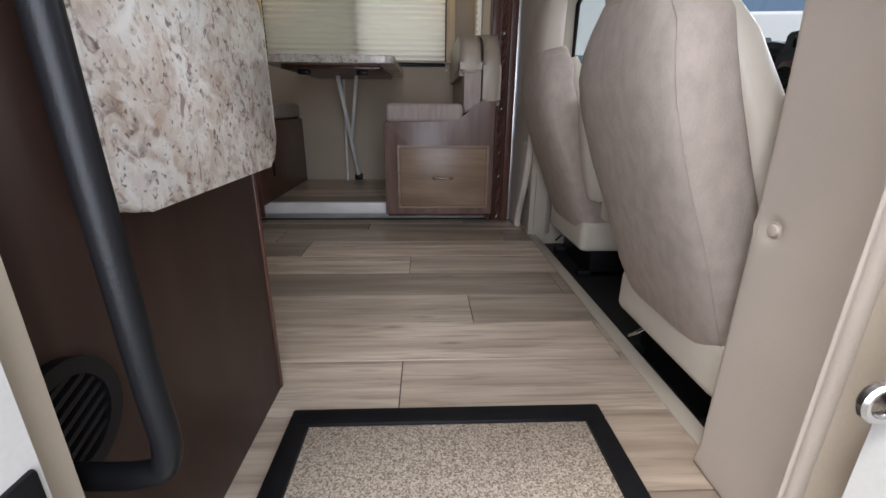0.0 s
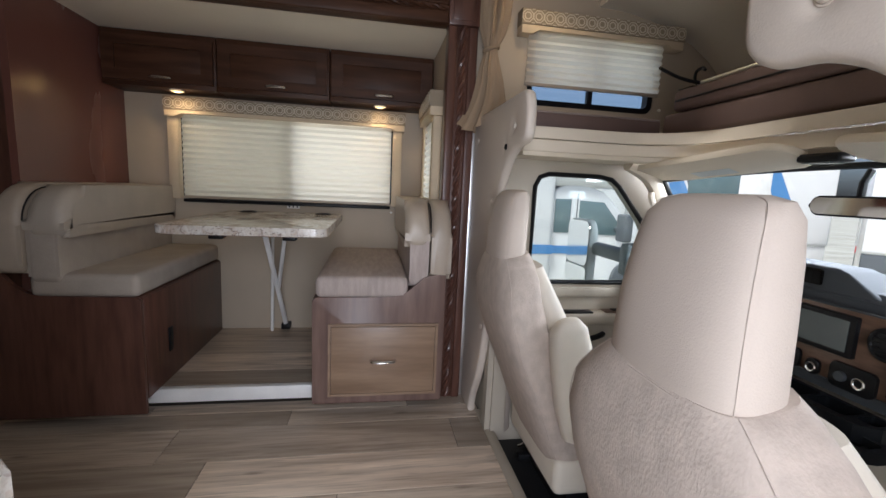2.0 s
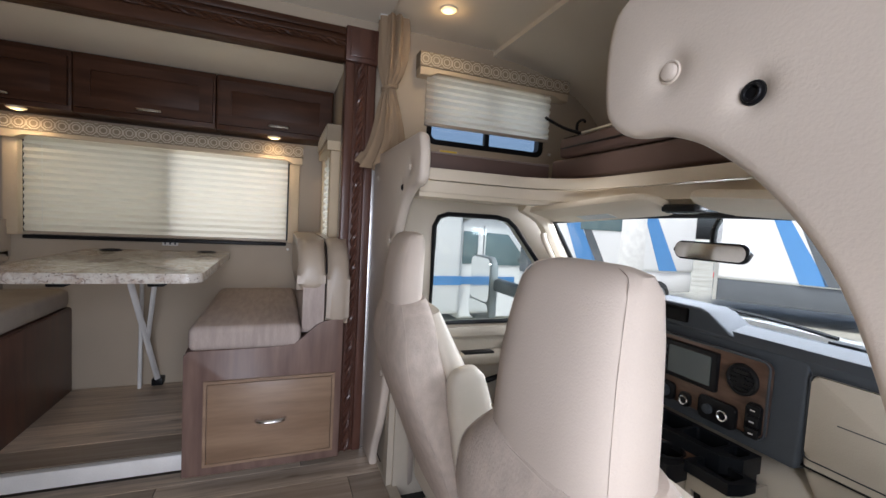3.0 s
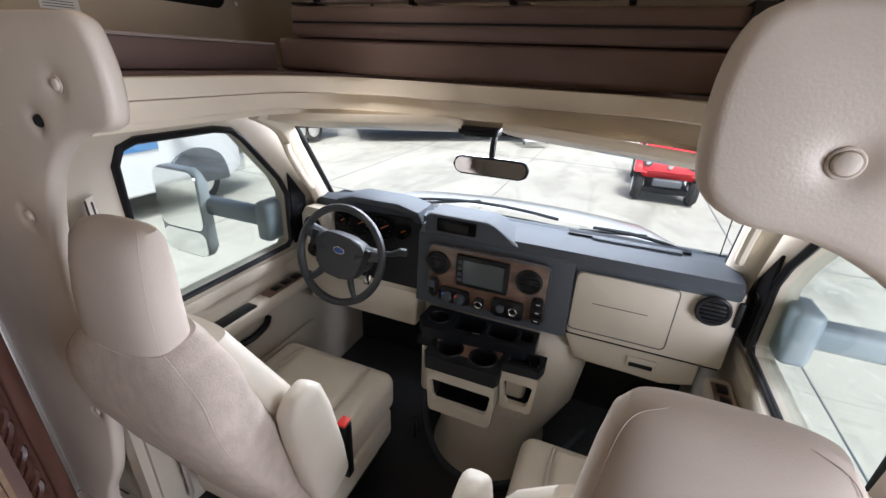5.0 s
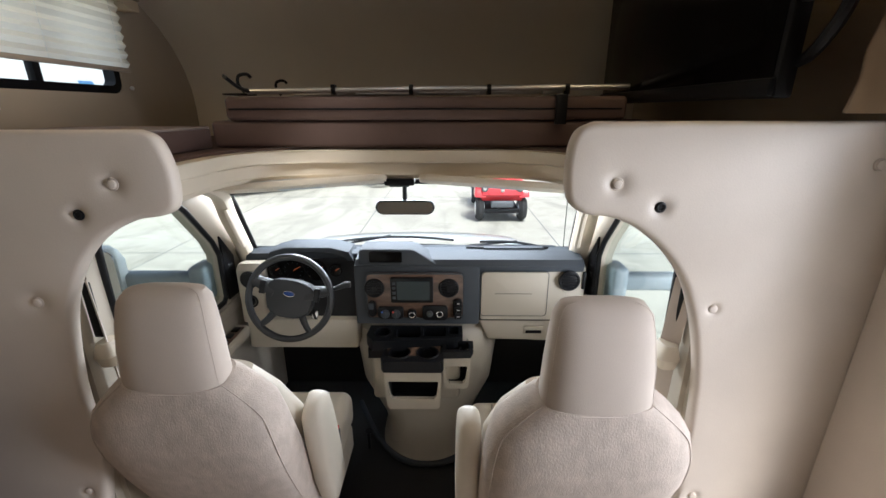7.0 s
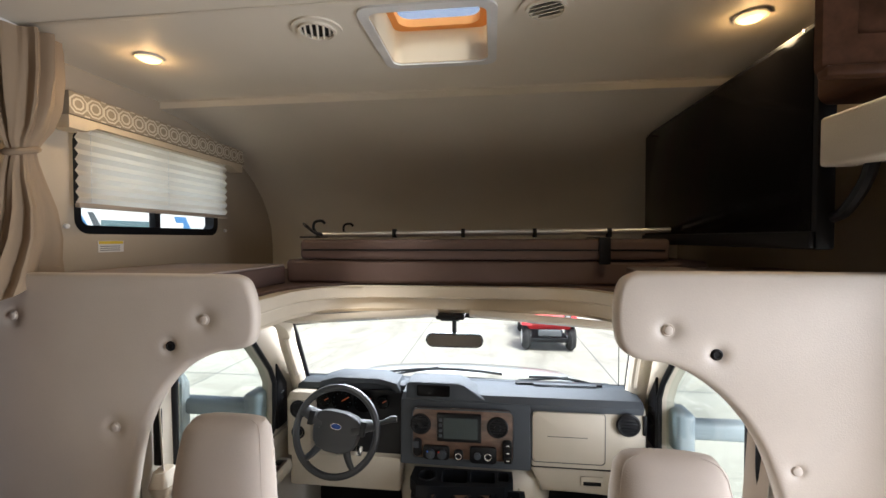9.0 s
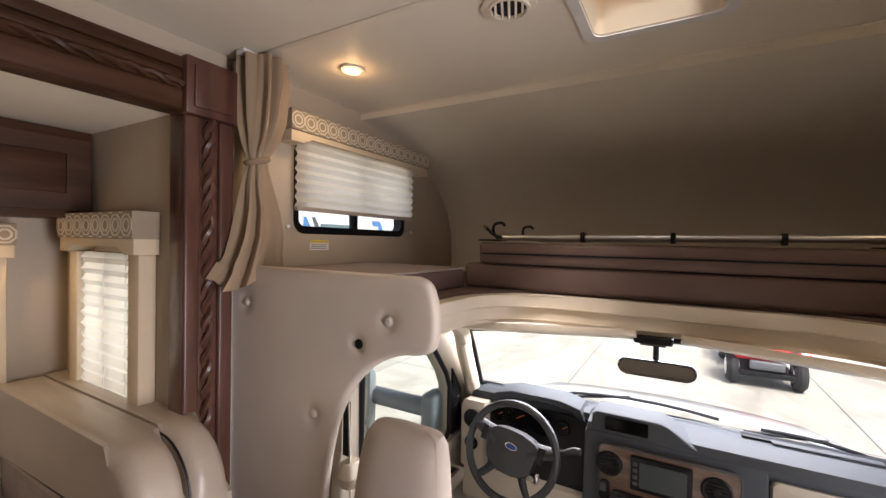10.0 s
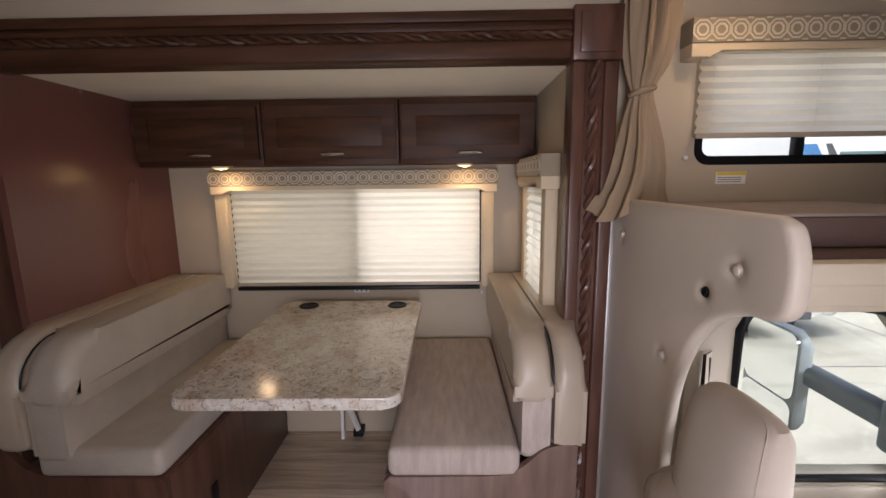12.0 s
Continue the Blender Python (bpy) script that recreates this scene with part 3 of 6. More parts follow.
def beam():
    root = setting("slide_beam", join(box(-1.37, 0.437, 2.685, 2.748, 1.897, 2.043, 0.003), box(-1.37, 0.437, 2.672, 2.69, 2.01, 2.043, 0.006), box(-1.37, 0.437, 2.668, 2.69, 1.897, 1.955, 0.010, 3), box(-1.37, 0.437, 2.678, 2.69, 1.985, 2.003, 0.004)), M_DARKWOODX, "dark cherry header moulding with a rope inlay", "trim")
    rope("rope_moulding", (-1.36, 2.682, 1.970), (0.435, 2.680, 1.970), 0.0135, root, M_DARKWOODX)
    for x in (0.437, -1.52):
        part("corner_block", join(box(x, x + 0.15, 2.66, 2.748, 1.893, 2.05, 0.004), box(x + 0.02, x + 0.13, 2.653, 2.662, 1.913, 2.03, 0.004)), M_DARKWOOD, root)
    col = setting("slide_column", join(box(0.44, 0.585, 2.685, 2.748, 0.0, 1.893, 0.003), box(0.44, 0.485, 2.672, 2.69, 0.0, 1.893, 0.008, 3), box(0.54, 0.585, 2.672, 2.69, 0.0, 1.893, 0.008, 3)), M_DARKWOOD, "dark cherry column moulding with a rope inlay", "trim")
    rope("rope_moulding", (0.512, 2.682, 0.01), (0.512, 2.682, 1.89), 0.017, col, M_DARKWOOD)
    part("metal_edge", box(0.587, 0.606, 2.70, 2.745, 0.0, 1.44, 0.004), M_ALU, col, "thin pale metal edge strip")
    setting("wall_strip_above_beam", box(-1.49, 0.60, 2.735, 2.7485, 2.05, ZC - 0.001), M_WALL, "cream strip above the header", "trim")
    setting("slide_jamb", box(-1.52, -1.412, 2.67, 2.748, 0.0, 1.893, 0.008), M_DARKWOOD, "dark cherry jamb beside the slide-out", "trim")


beam()


# ---- windows with pleated shades ----
def window_unit(name, label, axis, a0, a1, z0, z1, at, out, frame_mat, split, r=0.04):
    """A framed window across an axis; out is the way to the outside."""
    root = thing(name, label, "window")
    root["kind"] = "structure"
    d0, d1 = sorted((at - 0.006 * out, at + 0.04 * out))
    part("window_frame", holed(rounded(a0 - 0.03, a1 + 0.03, z0 - 0.03, z1 + 0.03, r), [rounded(a0, a1, z0, z1, r * 0.7)], axis, d0, d1), frame_mat, root)
    g = at + 0.028 * out
    for q0, q1, off in ((a0, split, 0.0), (split, a1, 0.008)):
        p = part("pane", prism(rounded(q0, q1, z0, z1, 0.01), axis, g + off * out, g + off * out + 0.004), M_GLASS, root)
        p.visible_shadow = False
    s0, s1 = sorted((at + 0.006 * out, at + 0.036 * out))
    part("mullion", prism(rect(split - 0.014, split + 0.014, z0, z1), axis, s0, s1, 0.003), frame_mat, root)
    return root


def shade(name, label, axis, a0, a1, ztop, zbot, at, into, pleat=0.036, depth=0.013):
    """A pleated shade, hanging in front of its window; into is the way into the room."""
    root = thing(name, label, "shade")
    bm = bmesh.new()
    rows = int((ztop - zbot) / pleat * 2)
    prev = None
    for i in range(rows + 1):
        z = ztop + (zbot - ztop) * i / rows
        d = at + into * (depth if i % 2 else 0.0)
        pair = [bm.verts.new(to_axis(axis, a, z, d)) for a in (a0, a1)]
        if prev:
            bm.faces.new((prev[0], prev[1], pair[1], pair[0]))
        prev = pair
    ob = part("pleats", bm, M_SHADE, root, "pleated translucent beige fabric")
    d0, d1 = sorted((at - 0.003 * into, at + 0.014 * into))
    part("bottom_rail", prism(rounded(a0, a1, zbot - 0.016, zbot, 0.004, 2), axis, d0, d1, 0.002), M_LEATHER, root)
    for a in (a0 + (a1 - a0) * 0.06, (a0 + a1) / 2, a1 - (a1 - a0) * 0.06):
        p0, p1 = to_axis(axis, a, ztop, at + into * 0.0105), to_axis(axis, a, zbot, at + into * 0.0105)
        part("cord", tube([p0, p1], 0.0009, 5), M_WHITE, root)
    return root


M_VALANCE = material("valance_tan", (0.31, 0.25, 0.175), 0.85, fine=300, bump=0.15)
M_PATTERN = material("valance_cream", (0.60, 0.53, 0.41), 0.85, fine=300, bump=0.1)
M_TANBOARD = material("tan_fabric_board", (0.60, 0.49, 0.34), 0.8, scale=5, vary=0.05, fine=260, bump=0.1)


def octagon(u, v, r):
    k = r * 0.42
    return [(u - r, v - k), (u - k, v - r), (u + k, v - r), (u + r, v - k), (u + r, v + k), (u + k, v + r), (u - k, v + r), (u - r, v + k)]


def valance(name, label, axis, a0, a1, zb, zt, at, into, depth, ends=0.05):
    """A fabric box valance with a band of linked octagons and shaped lower ears."""
    root = thing(name, label, "valance")
    zm = zb + (zt - zb) * 0.36
    d0, d1 = sorted((at, at + into * depth))
    part("board", prism(rect(a0, a1, zm, zt), axis, d0, d1, 0.004), M_VALANCE, root, "tan patterned band")
    e0, e1 = sorted((at, at + into * (depth - 0.006)))
    ear = ends * 1.3
    low = [(a0 + 0.004, zb), (a0 + ear, zb), (a0 + ear * 1.5, zb + (zm - zb) * 0.55), (a1 - ear * 1.5, zb + (zm - zb) * 0.55), (a1 - ear, zb), (a1 - 0.004, zb), (a1 - 0.004, zm), (a0 + 0.004, zm)]
    part("lower_board", prism(low, axis, e0, e1, 0.003), M_TANBOARD, root, "tan shaped lower edge")
    h = zt - zm
    n = max(1, round((a1 - a0) / (h * 0.78)))
    step = (a1 - a0) / n
    f = at + into * depth
    bms = []
    for i in range(n):
        u, v = a0 + step * (i + 0.5), (zm + zt) / 2
        for r, q in ((h * 0.40, h * 0.33), (h * 0.25, h * 0.17)):
            g0, g1 = sorted((f, f + into * 0.0015))
            bms.append(holed(octagon(u, v, r), [octagon(u, v, q)], axis, g0, g1))
        if i:
            g0, g1 = sorted((f, f + into * 0.0015))
            for zz in (zm + h * 0.06, zt - h * 0.06):
                bms.append(prism(rect(u - step / 2 - h * 0.12, u - step / 2 + h * 0.12, zz - h * 0.03, zz + h * 0.03), axis, g0, g1))
    tagged(part("pattern", join(*bms), M_PATTERN, root, "cream octagon pattern"), kind="stuff")
    return root


w1 = window_unit("window_1", "wide dinette slider window behind a lowered shade", "y", -1.06, 0.205, 1.00, 1.50, YB + 0.01, 1, M_BLACK, -0.42)
part("insect_screen", box(-1.06, -0.425, YB - 0.008, YB - 0.0065, 1.0, 1.50), M_INSECT, w1, "fine grey insect screen")
shade("pleated_shade", "lowered beige pleated shade glowing with daylight", "y", -1.065, 0.212, 1.51, 1.005, YB - 0.014, -1)
valance("window_valance", "tan valance with a cream octagon band above the dinette window", "y", -1.14, 0.297, 1.475, 1.588, YB - 0.001, -1, 0.085)
for x0, x1 in ((-1.135, -1.075), (0.222, 0.282)):
    tagged(link_mesh("shade_side_board", box(x0, x1, YB - 0.055, YB - 0.001, 0.985, 1.475, 0.006), M_TANBOARD), "tan fabric-covered side board of the window", "trim", "window side boards")
window_unit("window_2", "narrow slide-out end window behind a lowered shade", "x", 2.93, 3.23, 1.03, 1.47, XS + 0.008, 1, M_BLACK, 3.08)
shade("pleated_shade", "lowered narrow beige pleated shade on the end wall", "x", 2.92, 3.24, 1.50, 1.02, XS - 0.03, -1)
valance("window_valance", "short tan valance with a cream octagon band", "x", 2.82, 3.33, 1.50, 1.625, XS - 0.001, -1, 0.075)
for y0, y1 in ((2.84, 2.905), (3.25, 3.31)):
    tagged(link_mesh("shade_side_board", box(XS - 0.05, XS - 0.001, y0, y1, 1.0, 1.50, 0.006), M_TANBOARD), "tan fabric-covered side board of the window", "trim", "window side boards")
window_unit("window_3", "small black-framed cab-over slider window, shade half lowered", "y", 0.905, 1.57, 1.605, 1.90, YD + 0.012, 1, M_BLACK, 1.24)
shade("pleated_shade", "half-lowered beige pleated shade at the cab-over window", "y", 0.85, 1.60, 1.95, 1.675, YD - 0.035, -1, 0.034)
valance("window_valance", "tan valance with a cream octagon band over the bunk window", "y", 0.80, 1.70, 1.90, 2.012, YD - 0.001, -1, 0.075)

# ---- overhead cabinets ----
def overhead_cabinet(x0, x1, label):
    root = thing("overhead_cabinet", label, "cabinet", "overhead cabinets over the dinette")
    yf = 3.24
    part("body", box(x0, x1, yf + 0.02, YB - 0.003, 1.61, ZS - 0.003, 0.003), M_DARKWOODX, root)
    door = part("door", holed(rect(x0 + 0.012, x1 - 0.012, 1.635, ZS - 0.035), [rect(x0 + 0.075, x1 - 0.075, 1.69, ZS - 0.085)], "y", yf, yf + 0.02), M_DARKWOODX, root)
    part("door_panel", prism(rect(x0 + 0.07, x1 - 0.07, 1.685, ZS - 0.08), "y", yf + 0.008, yf + 0.018, 0.003), M_DARKWOODX, door)
    xm = (x0 + x1) / 2 + 0.01
    part("handle", tube(curve([(xm - 0.055, yf, 1.656), (xm - 0.045, yf - 0.018, 1.656), (xm, yf - 0.024, 1.656), (xm + 0.045, yf - 0.018, 1.656), (xm + 0.055, yf, 1.656)], 4), 0.0065, 8), M_CHROME, door, "brushed metal bow handle")
    return root


for a, b in ((-1.38, -0.795), (-0.79, -0.17), (-0.165, 0.45)):
    overhead_cabinet(a, b, "dark cherry overhead cabinet with a framed door and metal bow handle")


def puck_lamp(p, normal_down=True, r=0.036, watts=1.2, name="puck_lamp", label="small round warm ceiling lamp, switched on", group="round warm lamps"):
    root = thing(name, label, "lamp", group, at=p)
    part("trim_ring", ring("z", (0, 0, -0.003), r, 0.004), M_CEIL, root)
    part("diffuser", tube([(0, 0, -0.001), (0, 0, -0.006), (0, 0, -0.011), (0, 0, -0.014)], [r - 0.002, r - 0.003, r * 0.75, r * 0.3], 28), M_LAMP, root, "glowing warm diffuser")
    l = new("lamp_light", bpy.data.lights.new("lamp_light", "SPOT"))
    l.data.energy, l.data.color, l.data.shadow_soft_size = watts, (1.0, 0.74, 0.42), r
    l.data.spot_size, l.data.spot_blend = radians(165), 0.6
    l.matrix_world = look((p[0], p[1], p[2] - 0.022), (p[0], p[1], p[2] - 1))
    h = new("lamp_glow", bpy.data.lights.new("lamp_glow", "POINT"))
    h.data.energy, h.data.color, h.data.shadow_soft_size = watts * 0.10, (1.0, 0.60, 0.24), 0.008
    h.location = (p[0], p[1], p[2] - 0.030)
    return root


for x in (-1.02, 0.13):
    puck_lamp((x, 3.30, 1.608), r=0.034, watts=0.9)
for p in ((0.852, 2.45, ZC), (0.815, 0.75, ZC)):
    puck_lamp(p, watts=1.1)

# ---- dinette ----
def bench_back(x0, x1, y0, z0, z1, r, bevel):
    """A padded slab along y whose upper front corner sweeps down in a wide curve."""
    return prism(rounded(y0, YB - 0.022, z0, z1, (0.03, 0.015, 0.035, r), 8), "x", x0, x1, bevel, 5)


def walnut_bench():
    root = thing("dinette_bench", "walnut dinette bench with a drawer, mauve seat and tan back", "bench", "benches at the dinette table")
    panel = [(-0.163, 0.085), (0.452, 0.085), (0.452, 0.712)] + smooth2([(0.42, 0.714), (0.375, 0.708), (0.335, 0.688), (0.30, 0.655), (0.265, 0.628), (0.22, 0.610), (0.15, 0.605)], 4) + [(-0.145, 0.603), (-0.163, 0.585)]
    part("front_panel", prism(panel, "y", 2.50, 2.522, 0.003), M_BENCHWOOD, root, "shaped wooden front panel")
    part("base", box(-0.16, 0.44, 2.521, YB - 0.02, ZF, 0.598, 0.004), M_BENCHWOOD, root)
    part("kick_board", box(-0.155, 0.445, 2.53, 2.60, 0.066, ZF - 0.001, 0.003), M_DARKWOOD, root)
    d = part("drawer", join(holed(rect(-0.090, 0.424, 0.122, 0.478), [rect(-0.078, 0.412, 0.134, 0.466)], "y", 2.491, 2.50), prism(rect(-0.076, 0.410, 0.136, 0.464), "y", 2.488, 2.50, 0.004)), M_DRAWER, root, "lighter walnut drawer front")
    part("handle", tube(curve([(0.107, 2.49, 0.300), (0.116, 2.466, 0.300), (0.164, 2.459, 0.300), (0.213, 2.466, 0.300), (0.223, 2.49, 0.300)], 4), 0.007, 8, flat=0.7), M_CHROME, d, "brushed metal bow handle")
    part("seat_cushion", box(-0.150, 0.275, 2.497, YB - 0.025, 0.598, 0.700, 0.028, 4), M_CUSHION, root, "woven mauve-beige seat cushion")
    part("back_cushion", bench_back(0.278, 0.368, 2.512, 0.652, 0.900, 0.03, 0.018), M_CUSHION, root, "woven lower back cushion")
    part("back_roll", bench_back(0.252, 0.371, 2.505, 0.842, 1.058, 0.150, 0.042), M_LEATHER, root, "smooth padded upper roll")
    part("back_shell", bench_back(0.376, 0.474, 2.500, 0.690, 1.062, 0.170, 0.036), M_LEATHER, root, "tan leatherette back roll")
    part("piping", tube([Vector((0.3735, y, z)) for y, z in [(2.655 - 0.145 * math.cos(radians(a)), 0.900 + 0.145 * math.sin(radians(a))) for a in range(5, 91, 12)] + [(YB - 0.06, 1.045)]], 0.003, 6), M_BLACK, root, "dark seam piping")


def cherry_bench():
    root = thing("dinette_bench", "dark cherry dinette bench with grey-beige seat and rolled back", "bench", "benches at the dinette table")
    panel = [(-0.868, 0.066), (-0.868, 0.585), (-0.885, 0.600), (-1.20, 0.604)] + smooth2([(-1.25, 0.607), (-1.30, 0.622), (-1.345, 0.660), (-1.385, 0.705), (-1.43, 0.728)], 4) + [(-1.47, 0.730), (-1.47, 0.066)]
    part("front_panel", prism(panel, "y", 2.50, 2.522, 0.003), M_DARKWOOD, root, "shaped wooden front panel")
    part("base", box(-1.383, -0.872, 2.521, YB - 0.02, ZF, 0.596, 0.004), M_DARKWOOD, root)
    part("side_panel", box(-0.872, -0.866, 2.524, YB - 0.022, ZF, 0.590, 0.002), M_DARKWOOD, root)
    part("seat_cushion", box(-1.28, -0.872, 2.497, YB - 0.025, 0.598, 0.700, 0.028, 4), M_GREYCUSH, root, "woven grey-beige seat cushion")
    part("back_cushion", bench_back(-1.262, -1.150, 2.485, 0.660, 0.920, 0.03, 0.020), M_GREYCUSH, root, "woven lower back cushion")
    part("back_roll", bench_back(-1.266, -1.118, 2.478, 0.850, 1.062, 0.150, 0.050), M_ROLL, root, "smooth padded upper roll")
    part("back_shell", bench_back(-1.384, -1.271, 2.474, 0.700, 1.066, 0.170, 0.040), M_LEATHER, root, "tan leatherette back roll")
    part("piping", tube([Vector((-1.2685, y, z)) for y, z in [(2.63 - 0.145 * math.cos(radians(a)), 0.904 + 0.145 * math.sin(radians(a))) for a in range(5, 91, 12)] + [(YB - 0.06, 1.049)]], 0.003, 6), M_BLACK, root, "dark seam piping")
    part("outlet", box(-0.8655, -0.858, 2.72, 2.76, 0.27, 0.39, 0.003), M_BLACK, root, "black outlet plate")


walnut_bench()
cherry_bench()


def dinette_table():
    root = thing("dinette_table", "speckled stone-laminate dinette table on folding legs", "table")
    part("tabletop", prism(rounded(-0.775, -0.09, 2.41, 3.385, 0.05), "z", 0.888, 0.925, 0.006, 3), M_GRANITE, root, "cream and brown speckled laminate top")
    part("underframe", box(-0.70, -0.17, 2.55, 3.36, 0.868, 0.887, 0.004), M_DARKWOOD, root)
    for x, z0 in ((-0.645, 0.925), (-0.205, 0.925)):
        part("cup_holder", join(ring("z", (x, 3.30, z0 + 0.001), 0.042, 0.006), disc("z", (x, 3.30, z0 + 0.0005), 0.038, 0.001)), M_BLACK, root, "black recessed cup holder")
    for x in (-0.60, -0.28):
        part("bracket", box(x - 0.03, x + 0.03, 2.60, 2.66, 0.845, 0.869, 0.006), M_BLACK, root)
    part("leg", tube([(-0.485, 2.98, 0.865), (-0.457, 3.42, 0.175)], 0.016, 10, flat=0.6), M_WHITE, root, "pale metal folding leg")
    part("leg", tube([(-0.37, 2.99, 0.865), (-0.465, 3.25, 0.46)], 0.013, 10, flat=0.6), M_WHITE, root, "pale metal folding leg")
    part("leg", tube([(-0.52, 3.36, 0.865), (-0.54, 3.40, 0.135)], 0.010, 10), M_WHITE, root, "thin pale metal brace leg")
    part("foot", box(-0.485, -0.43, 3.405, YB - 0.001, 0.14, 0.178, 0.004), M_BLACK, root)


dinette_table()

# ---- entry, kitchen end ----
def kitchen_end():
    cab = thing("kitchen_cabinet", "dark brown kitchen cabinet end panel beside the entry", "cabinet")
    part("end_panel", box(-0.322, -0.30, YP + 0.001, 1.01, 0.0, 0.885, 0.002), M_CABWOOD, cab, "smooth brown end panel")
    part("corner_post", box(-0.325, -0.297, 1.01, 1.024, 0.0, 0.885, 0.003), M_DARKWOOD, cab)
    part("body", box(-1.30, -0.325, YP + 0.001, 1.008, 0.06, 0.885, 0.003), M_CABWOOD, cab)
    top = tagged(link_mesh("countertop", box(-1.32, -0.27, YP + 0.001, 1.03, 0.887, 0.925, 0.012, 3), M_GRANITE), "speckled stone-laminate kitchen countertop", "countertop")
    leaf = thing("counter_leaf", "folded-down speckled laminate counter extension with round corners", "countertop")
    part("leaf", prism(rounded(0.535, 1.02, 0.56, 0.875, 0.05), "x", -0.281, -0.243, 0.007, 3), M_GRANITE, leaf)
    part("hinge", tube([(-0.285, 0.60, 0.879), (-0.285, 0.98, 0.879)], 0.006, 8), M_CHROME, leaf, "steel piano hinge")
    v = thing("round_vent", "round black slotted furnace vent on the cabinet", "vent")
    part("flange", holed([(0.462 + 0.068 * math.cos(2 * math.pi * k / 32), 0.370 + 0.068 * math.sin(2 * math.pi * k / 32)) for k in range(32)], [[(0.462 + 0.050 * math.cos(2 * math.pi * k / 32), 0.370 + 0.050 * math.sin(2 * math.pi * k / 32)) for k in range(32)]], "x", -0.300, -0.286), M_BLACK, v)
    part("backing", disc("x", (-0.2995, 0.462, 0.370), 0.051, 0.003), M_RUBBER, v)
    for k in range(7):
        o = (k - 3) * 0.0135
        h = math.sqrt(0.050 ** 2 - o * o)
        part("slat", moved(box(-0.297, -0.289, -h, h, -0.003, 0.003), pose(0, 0.462, 0.370, 20, 0, 0) @ pose(0, 0, o)), M_BLACK, v)
    g = thing("grab_bar", "long black curved grab bar beside the entry door", "handle")
    part("bar", tube(curve([(-0.30, 0.425, 0.345), (-0.20, 0.42, 0.347), (-0.170, 0.42, 0.372), (-0.172, 0.42, 0.47), (-0.178, 0.42, 0.75), (-0.178, 0.42, 1.15), (-0.19, 0.42, 1.22), (-0.22, 0.42, 1.235), (-0.30, 0.425, 1.235)], 6), 0.0125, 14), M_BLACK, g)
    for z in (0.345, 1.235):
        part("mount", disc("x", (-0.299, 0.425, z), 0.030, 0.010, 20, 0.003), M_BLACK, g, "round black mounting flange")


kitchen_end()


def entry_mat():
    root = thing("entry_mat", "speckled beige carpet mat in a black rubber frame", "mat")
    part("frame", join(box(-0.235, 0.47, 0.855, 0.905, 0.0005, 0.022, 0.006), box(-0.235, -0.188, 0.62, 0.857, 0.0005, 0.022, 0.006), box(0.423, 0.47, 0.62, 0.857, 0.0005, 0.022, 0.006)), M_BLACK, root, "black bevelled frame")
    part("carpet", box(-0.19, 0.425, 0.62, 0.858, 0.0005, 0.013, 0.002), M_CARPET, root, "beige and brown looped carpet")


M_CARPET = material("speckled_carpet", (0.20, 0.15, 0.105), 0.95, scale=270, vary=0.25, fine=420, bump=1.0, second=(0.56, 0.47, 0.36), sharp=(0.38, 0.60))
entry_mat()
setting("floor_edge_strip", box(0.64, 0.685, 0.75, 2.53, 0.0005, 0.008, 0.003), M_CABPLASTIC, "pale floor edge strip at the cab", "trim")

# ---- driver's cab ----
CY = 1.545


